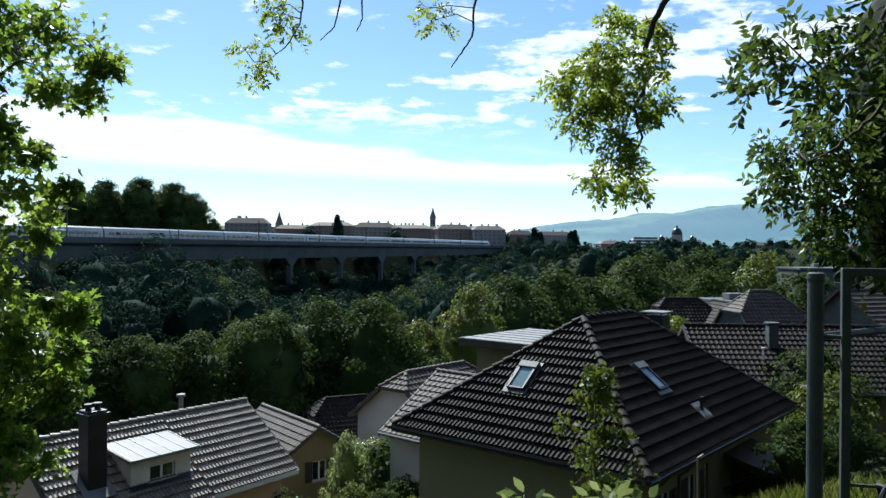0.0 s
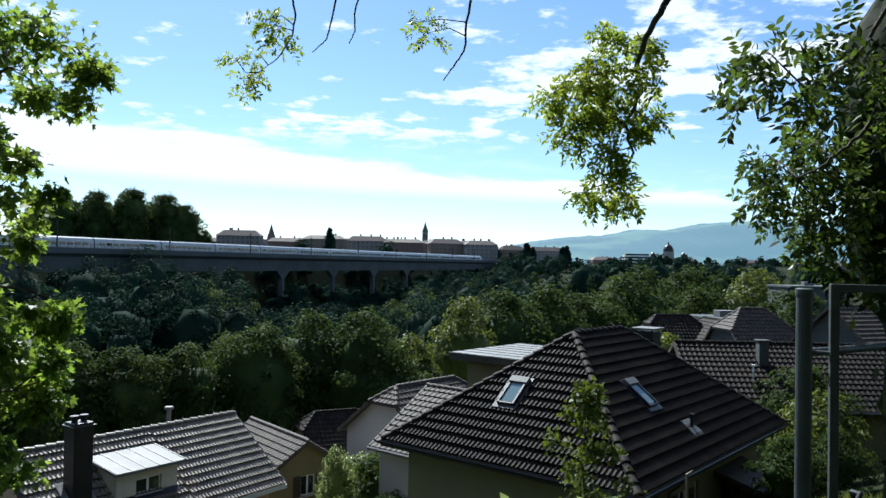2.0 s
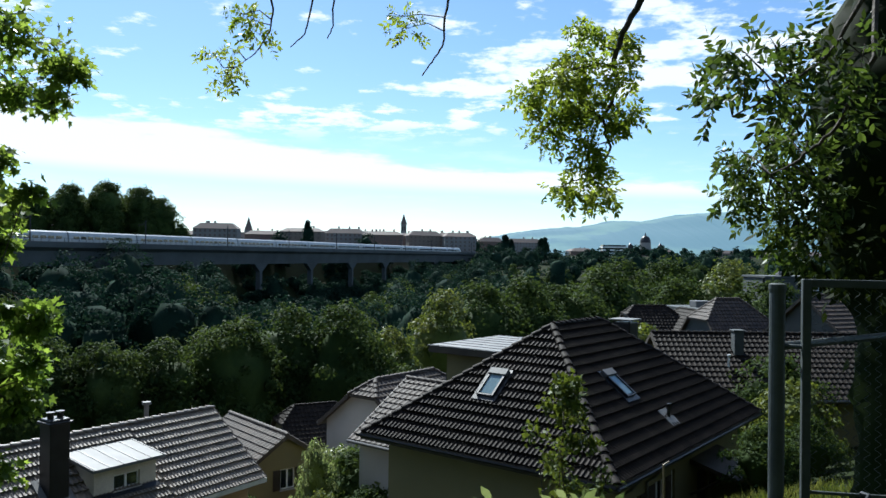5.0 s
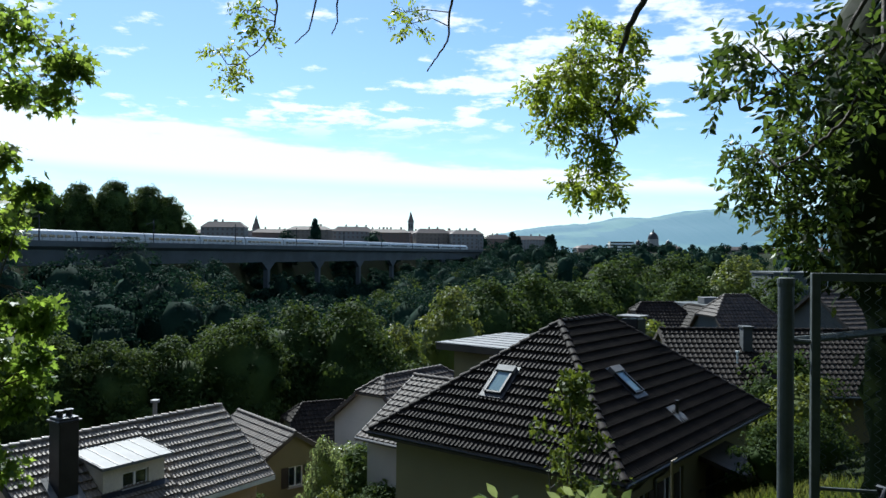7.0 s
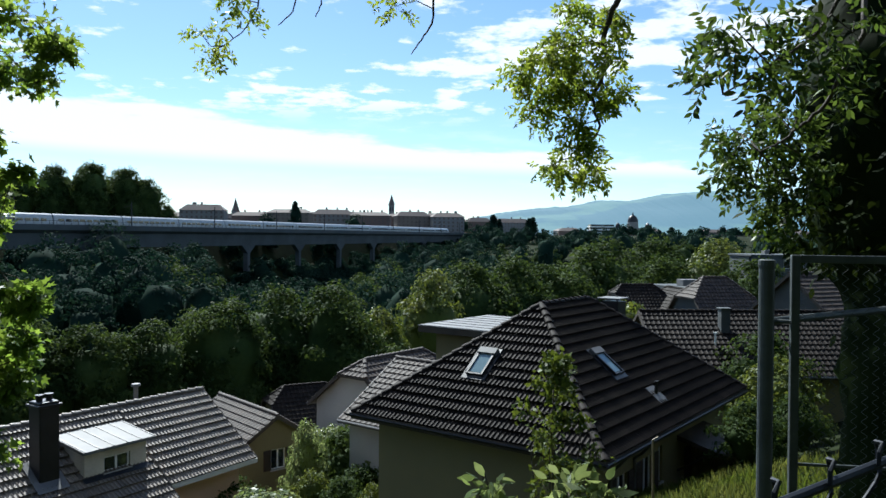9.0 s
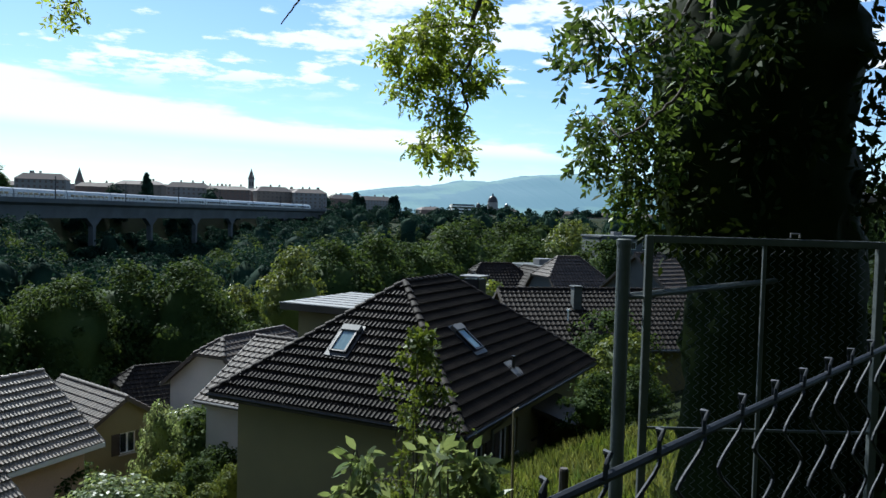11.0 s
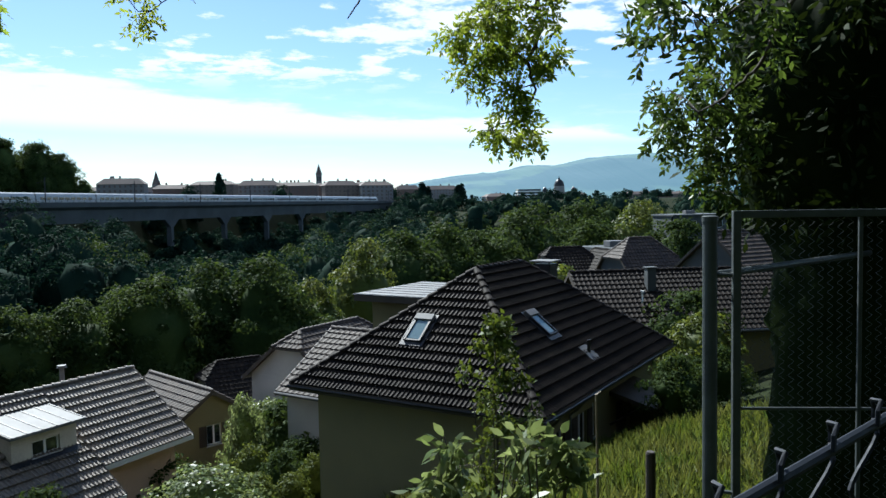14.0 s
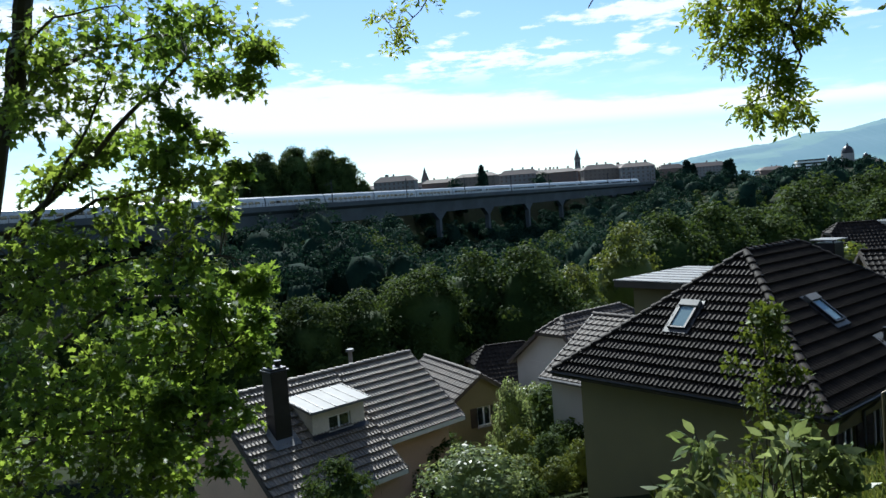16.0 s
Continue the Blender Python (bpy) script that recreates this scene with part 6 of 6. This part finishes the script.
def ivy_trunk():
    rng = np.random.default_rng(51)
    t = thing("ivy_tree", Matrix.Translation((IVY_X, IVY_Y, 0)), "thick tree trunk smothered in dark ivy beside the gate", "tree")
    g = ground_z(IVY_X, IVY_Y)
    part("trunk", tube([(0.18, -0.127, g - 0.3), (0.18, -0.127, 0.5), (0.03, 0, 2.0), (0.0, 0.1, 4.5), (0.1, 0.2, 8.0)], [0.5, 0.45, 0.45, 0.4, 0.3], 14), BARK, t)

    def ivy_radius(a, z):
        lump = 0.2 * noise.noise((math.cos(a) * 1.6, math.sin(a) * 1.6, z * 0.9)) + 0.12 * noise.noise((math.cos(a) * 4, math.sin(a) * 4, z * 2.5))
        wide = min(1.0, max(0.0, (z - 1.3) / 0.5))
        return 0.9 + 0.06 * wide + lump * (0.5 + 0.5 * wide) - 0.1 * max(0.0, min(1.5, z - 2.6))

    def ivy_shift(z):
        k = 1 - min(1.0, max(0.0, (z - 1.1) / 0.6))
        return 0.18 * k, -0.127 * k

    # the stems and old leaves under the outer leaves
    verts, faces, nz, na = [], [], 60, 40
    for j in range(nz + 1):
        z = g - 0.2 + (6.6 - g) * j / nz
        for i in range(na):
            a = 6.283185 * i / na
            r = ivy_radius(a, z) - 0.2 + rng.uniform(-0.04, 0.04)
            verts.append((r * math.cos(a) + ivy_shift(z)[0], r * math.sin(a) + ivy_shift(z)[1], z))
    faces = [(j * na + i, j * na + (i + 1) % na, (j + 1) * na + (i + 1) % na, (j + 1) * na + i) for j in range(nz) for i in range(na)]
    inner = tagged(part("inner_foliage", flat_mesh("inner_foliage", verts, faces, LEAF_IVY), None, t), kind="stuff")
    inner.data.polygons.foreach_set("use_smooth", [True] * len(inner.data.polygons))
    cs, ds = [], []
    for k in range(32000):
        z = rng.uniform(g, 6.5)
        a = rng.uniform(0, 6.283)
        r = ivy_radius(a, z) + rng.uniform(-0.12, 0.07)
        o = np.array([math.cos(a), math.sin(a), 0])
        cs.append(o * r + np.array([*ivy_shift(z), z]))
        ds.append(o * 0.6 + rng.normal(size=3) * 0.5 + np.array([0, 0, -0.6]))
    # outer sprays that break the outline
    bl = []
    for k in range(80):
        z = rng.uniform(1.5, 5.5)
        a = rng.uniform(0, 6.283)
        r = ivy_radius(a, z) + rng.uniform(-0.12, 0.08)
        bl.append((math.cos(a) * r, math.sin(a) * r, z, rng.uniform(0.14, 0.3)))
    cs, ds = [], []
    for x, y, z, r in bl:
        p = rng.normal(size=(70, 3)) * r * 0.55
        cs += list(p + np.array([x, y, z]))
        ds += list(p / r + rng.normal(size=(70, 3)) * 0.5 + np.array([0, 0, -0.5]))
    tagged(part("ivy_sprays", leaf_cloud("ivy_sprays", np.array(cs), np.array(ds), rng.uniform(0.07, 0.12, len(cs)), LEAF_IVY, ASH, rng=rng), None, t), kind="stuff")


ivy_trunk()

# the maple at the other side
MAPLE_A = ((-3.61, 4.6, 2.96, 0.4), (-3.62, 5.22, 3.16, 0.36), (-2.85, 4.63, 2.84, 0.36), (-3.02, 5.61, 3.09, 0.31), (-2.38, 5.08, 2.99, 0.27), (-2.27, 5.31, 2.86, 0.2), (-2.78, 5.64, 2.76, 0.22), (-2.91, 5.02, 2.6, 0.24), (-3.41, 4.91, 2.56, 0.27), (-3.34, 4.2, 2.4, 0.27), (-3.3, 5.31, 2.35, 0.27), (-2.85, 5.27, 2.38, 0.18), (-2.71, 5.1, 1.99, 0.24), (-2.84, 5.66, 1.82, 0.18), (-2.97, 4.92, 1.93, 0.27), (-3.48, 4.79, 2.05, 0.22), (-3.47, 4.33, 1.67, 0.24), (-3.28, 4.88, 1.64, 0.27), (-2.74, 4.93, 1.6, 0.27))
MAPLE_B = ((-3.52, 4.35, 1.38, 0.33), (-3.5, 5.02, 1.31, 0.33), (-2.62, 4.44, 1.28, 0.29), (-2.68, 5.49, 1.08, 0.21), (-2.21, 4.87, 1.18, 0.12), (-3.36, 4.3, 1.01, 0.37), (-3.28, 4.96, 0.94, 0.33), (-2.64, 4.75, 0.86, 0.25), (-2.41, 5.06, 0.84, 0.17), (-3.16, 3.81, 0.77, 0.37), (-3.38, 4.7, 0.51, 0.37), (-2.9, 4.7, 0.5, 0.29), (-2.55, 4.55, 0.26, 0.21), (-3.66, 4.45, 0.2, 0.37), (-2.99, 4.22, 0.23, 0.37), (-2.76, 4.52, 0.01, 0.25), (-2.32, 4.46, 0.5, 0.12), (-3.47, 3.96, 0.15, 0.33), (-2.77, 4.26, 0.36, 0.25))
MAPLE_C = ((-2.13, 4.79, 1.24, 0.14), (-2.26, 4.84, 0.97, 0.14), (-2.64, 5.11, 0.68, 0.17), (-2.56, 5.04, 1.7, 0.15), (-2.24, 4.76, 1.99, 0.12), (-2.37, 4.91, 0.67, 0.11), (-2.41, 4.84, 0.29, 0.14), (-2.38, 4.49, 0.1, 0.18), (-2.17, 5.23, 2.84, 0.14), (-2.36, 4.7, 2.18, 0.14), (-2.66, 4.81, 1.37, 0.18), (-2.59, 4.93, 1.07, 0.18))
gz = ground_z(-4.3, 4.5)
rm = np.random.default_rng(46)
more = []
for bx, by, bz, br in (MAPLE_A + MAPLE_B) * 2:
    more.append((min(bx - 0.1, bx + rm.normal() * 0.28), by + rm.normal() * 0.25, bz + rm.normal() * 0.2, max(0.16, br * 0.85)))
spray("maple_tree", "maple tree with layered sunlit leaves on the bank", "tree",
      [([(-4.35, 4.5, gz - 0.3), (-4.27, 4.49, 0.55), (-4.2, 4.67, 1.63), (-3.97, 4.8, 2.49), (-3.74, 4.79, 3.24), (-3.48, 4.7, 3.94), (-3.3, 4.6, 5.2)], 0.1, 0.045),
       ([(-4.2, 4.67, 1.5), (-3.61, 4.77, 1.94), (-3.15, 5.03, 2.47), (-2.75, 5.18, 2.85)], 0.03, 0.008),
       ([(-4.2, 4.67, 1.7), (-3.9, 4.75, 1.66), (-3.4, 4.9, 1.85), (-2.85, 5.1, 1.95)], 0.024, 0.007),
       ([(-3.97, 4.8, 2.4), (-3.6, 4.75, 2.74), (-3.2, 4.8, 2.9), (-2.6, 5.1, 3.0)], 0.024, 0.007),
       ([(-4.27, 4.49, 0.6), (-3.92, 4.43, 0.71), (-3.31, 4.97, 1.14), (-2.62, 5.36, 1.1)], 0.026, 0.007),
       ([(-4.2, 4.67, 1.2), (-3.75, 4.7, 1.75), (-3.4, 4.8, 2.3), (-3.2, 4.9, 2.75)], 0.02, 0.005),
       ([(-3.97, 4.8, 2.5), (-3.7, 4.6, 2.85), (-3.3, 4.5, 3.05), (-2.9, 4.6, 3.1)], 0.016, 0.004),
       ([(-4.25, 4.55, 1.0), (-3.7, 4.6, 1.3), (-3.1, 4.8, 1.45), (-2.5, 4.9, 1.42)], 0.018, 0.005),
       ([(-4.28, 4.5, 0.35), (-3.6, 4.5, 0.62), (-3.0, 4.7, 0.78), (-2.45, 4.8, 0.8)], 0.018, 0.005),
       ([(-4.3, 4.5, 0.0), (-3.7, 4.4, 0.3), (-3.1, 4.4, 0.35), (-2.7, 4.5, 0.3)], 0.022, 0.007)],
      MAPLE_A + MAPLE_B + MAPLE_C + tuple(more), LEAF_MAPLE, "maple", 44, 56, 0.066, twig=0.003, fill=2.0, layered=0.4)


def young_tree():
    rng = np.random.default_rng(61)
    x, y = 2.2, 10.8
    g = ground_z(x, y)
    bl = [(x + rng.normal() * (0.12 + 0.5 * (1 - u)), y + rng.normal() * (0.12 + 0.45 * (1 - u)), g + 0.5 + u * (3.3), 0.36 - 0.2 * u) for u in np.linspace(0.0, 1.0, 44)]
    bl = [(a, b, min(c, -0.15), r) for a, b, c, r in bl]
    stems = [([(x, y, g - 0.1), (x + 0.03, y, g + 1.2), (x - 0.02, y, g + 2.4), (x + 0.02, y, -0.15)], 0.03, 0.006)]
    for k in range(4):
        a = rng.uniform(0, 6.28)
        stems.append(([(x, y, g + 0.3), (x + 0.25 * math.cos(a), y + 0.25 * math.sin(a), g + 1.3), (x + 0.4 * math.cos(a), y + 0.4 * math.sin(a), g + 2.3)], 0.016, 0.005))
    spray("young_tree", "slender young tree with sparse yellow-green leaves", "tree", stems, bl, LEAF_C, "oval", 62, 63, 0.095, twig=0.004)


young_tree()


def pale_shrub(x, y, top, seed, spread, n=16):
    rng = np.random.default_rng(seed)
    g = ground_z(x, y)
    bl, stems = [], []
    for k in range(n):
        u = rng.uniform(0.25, 1.0)
        a = rng.uniform(0, 6.28)
        r = spread * rng.uniform(0.2, 1.0)
        bl.append((x + r * math.cos(a), y + r * math.sin(a) * 0.6, g + (top - g) * u - 0.15 * r, 0.15))
    for k in range(5):
        a = rng.uniform(0, 6.28)
        stems.append(([(x, y, g - 0.1), (x + 0.25 * spread * math.cos(a), y + 0.2 * spread * math.sin(a), g + (top - g) * 0.5), (x + 0.6 * spread * math.cos(a), y + 0.3 * spread * math.sin(a), g + (top - g) * 0.95)], 0.012, 0.004))
    spray("leafy_shrub", "shrub with glossy pale green pointed leaves", "shrub", stems, bl, LEAF_PALE, "lance", seed, 63, 0.11, twig=0.004)


pale_shrub(0.75, 4.5, 0.22, 71, 0.42)
pale_shrub(1.12, 4.45, 0.22, 72, 0.3, 12)
pale_shrub(0.45, 4.3, 0.02, 73, 0.35, 10)
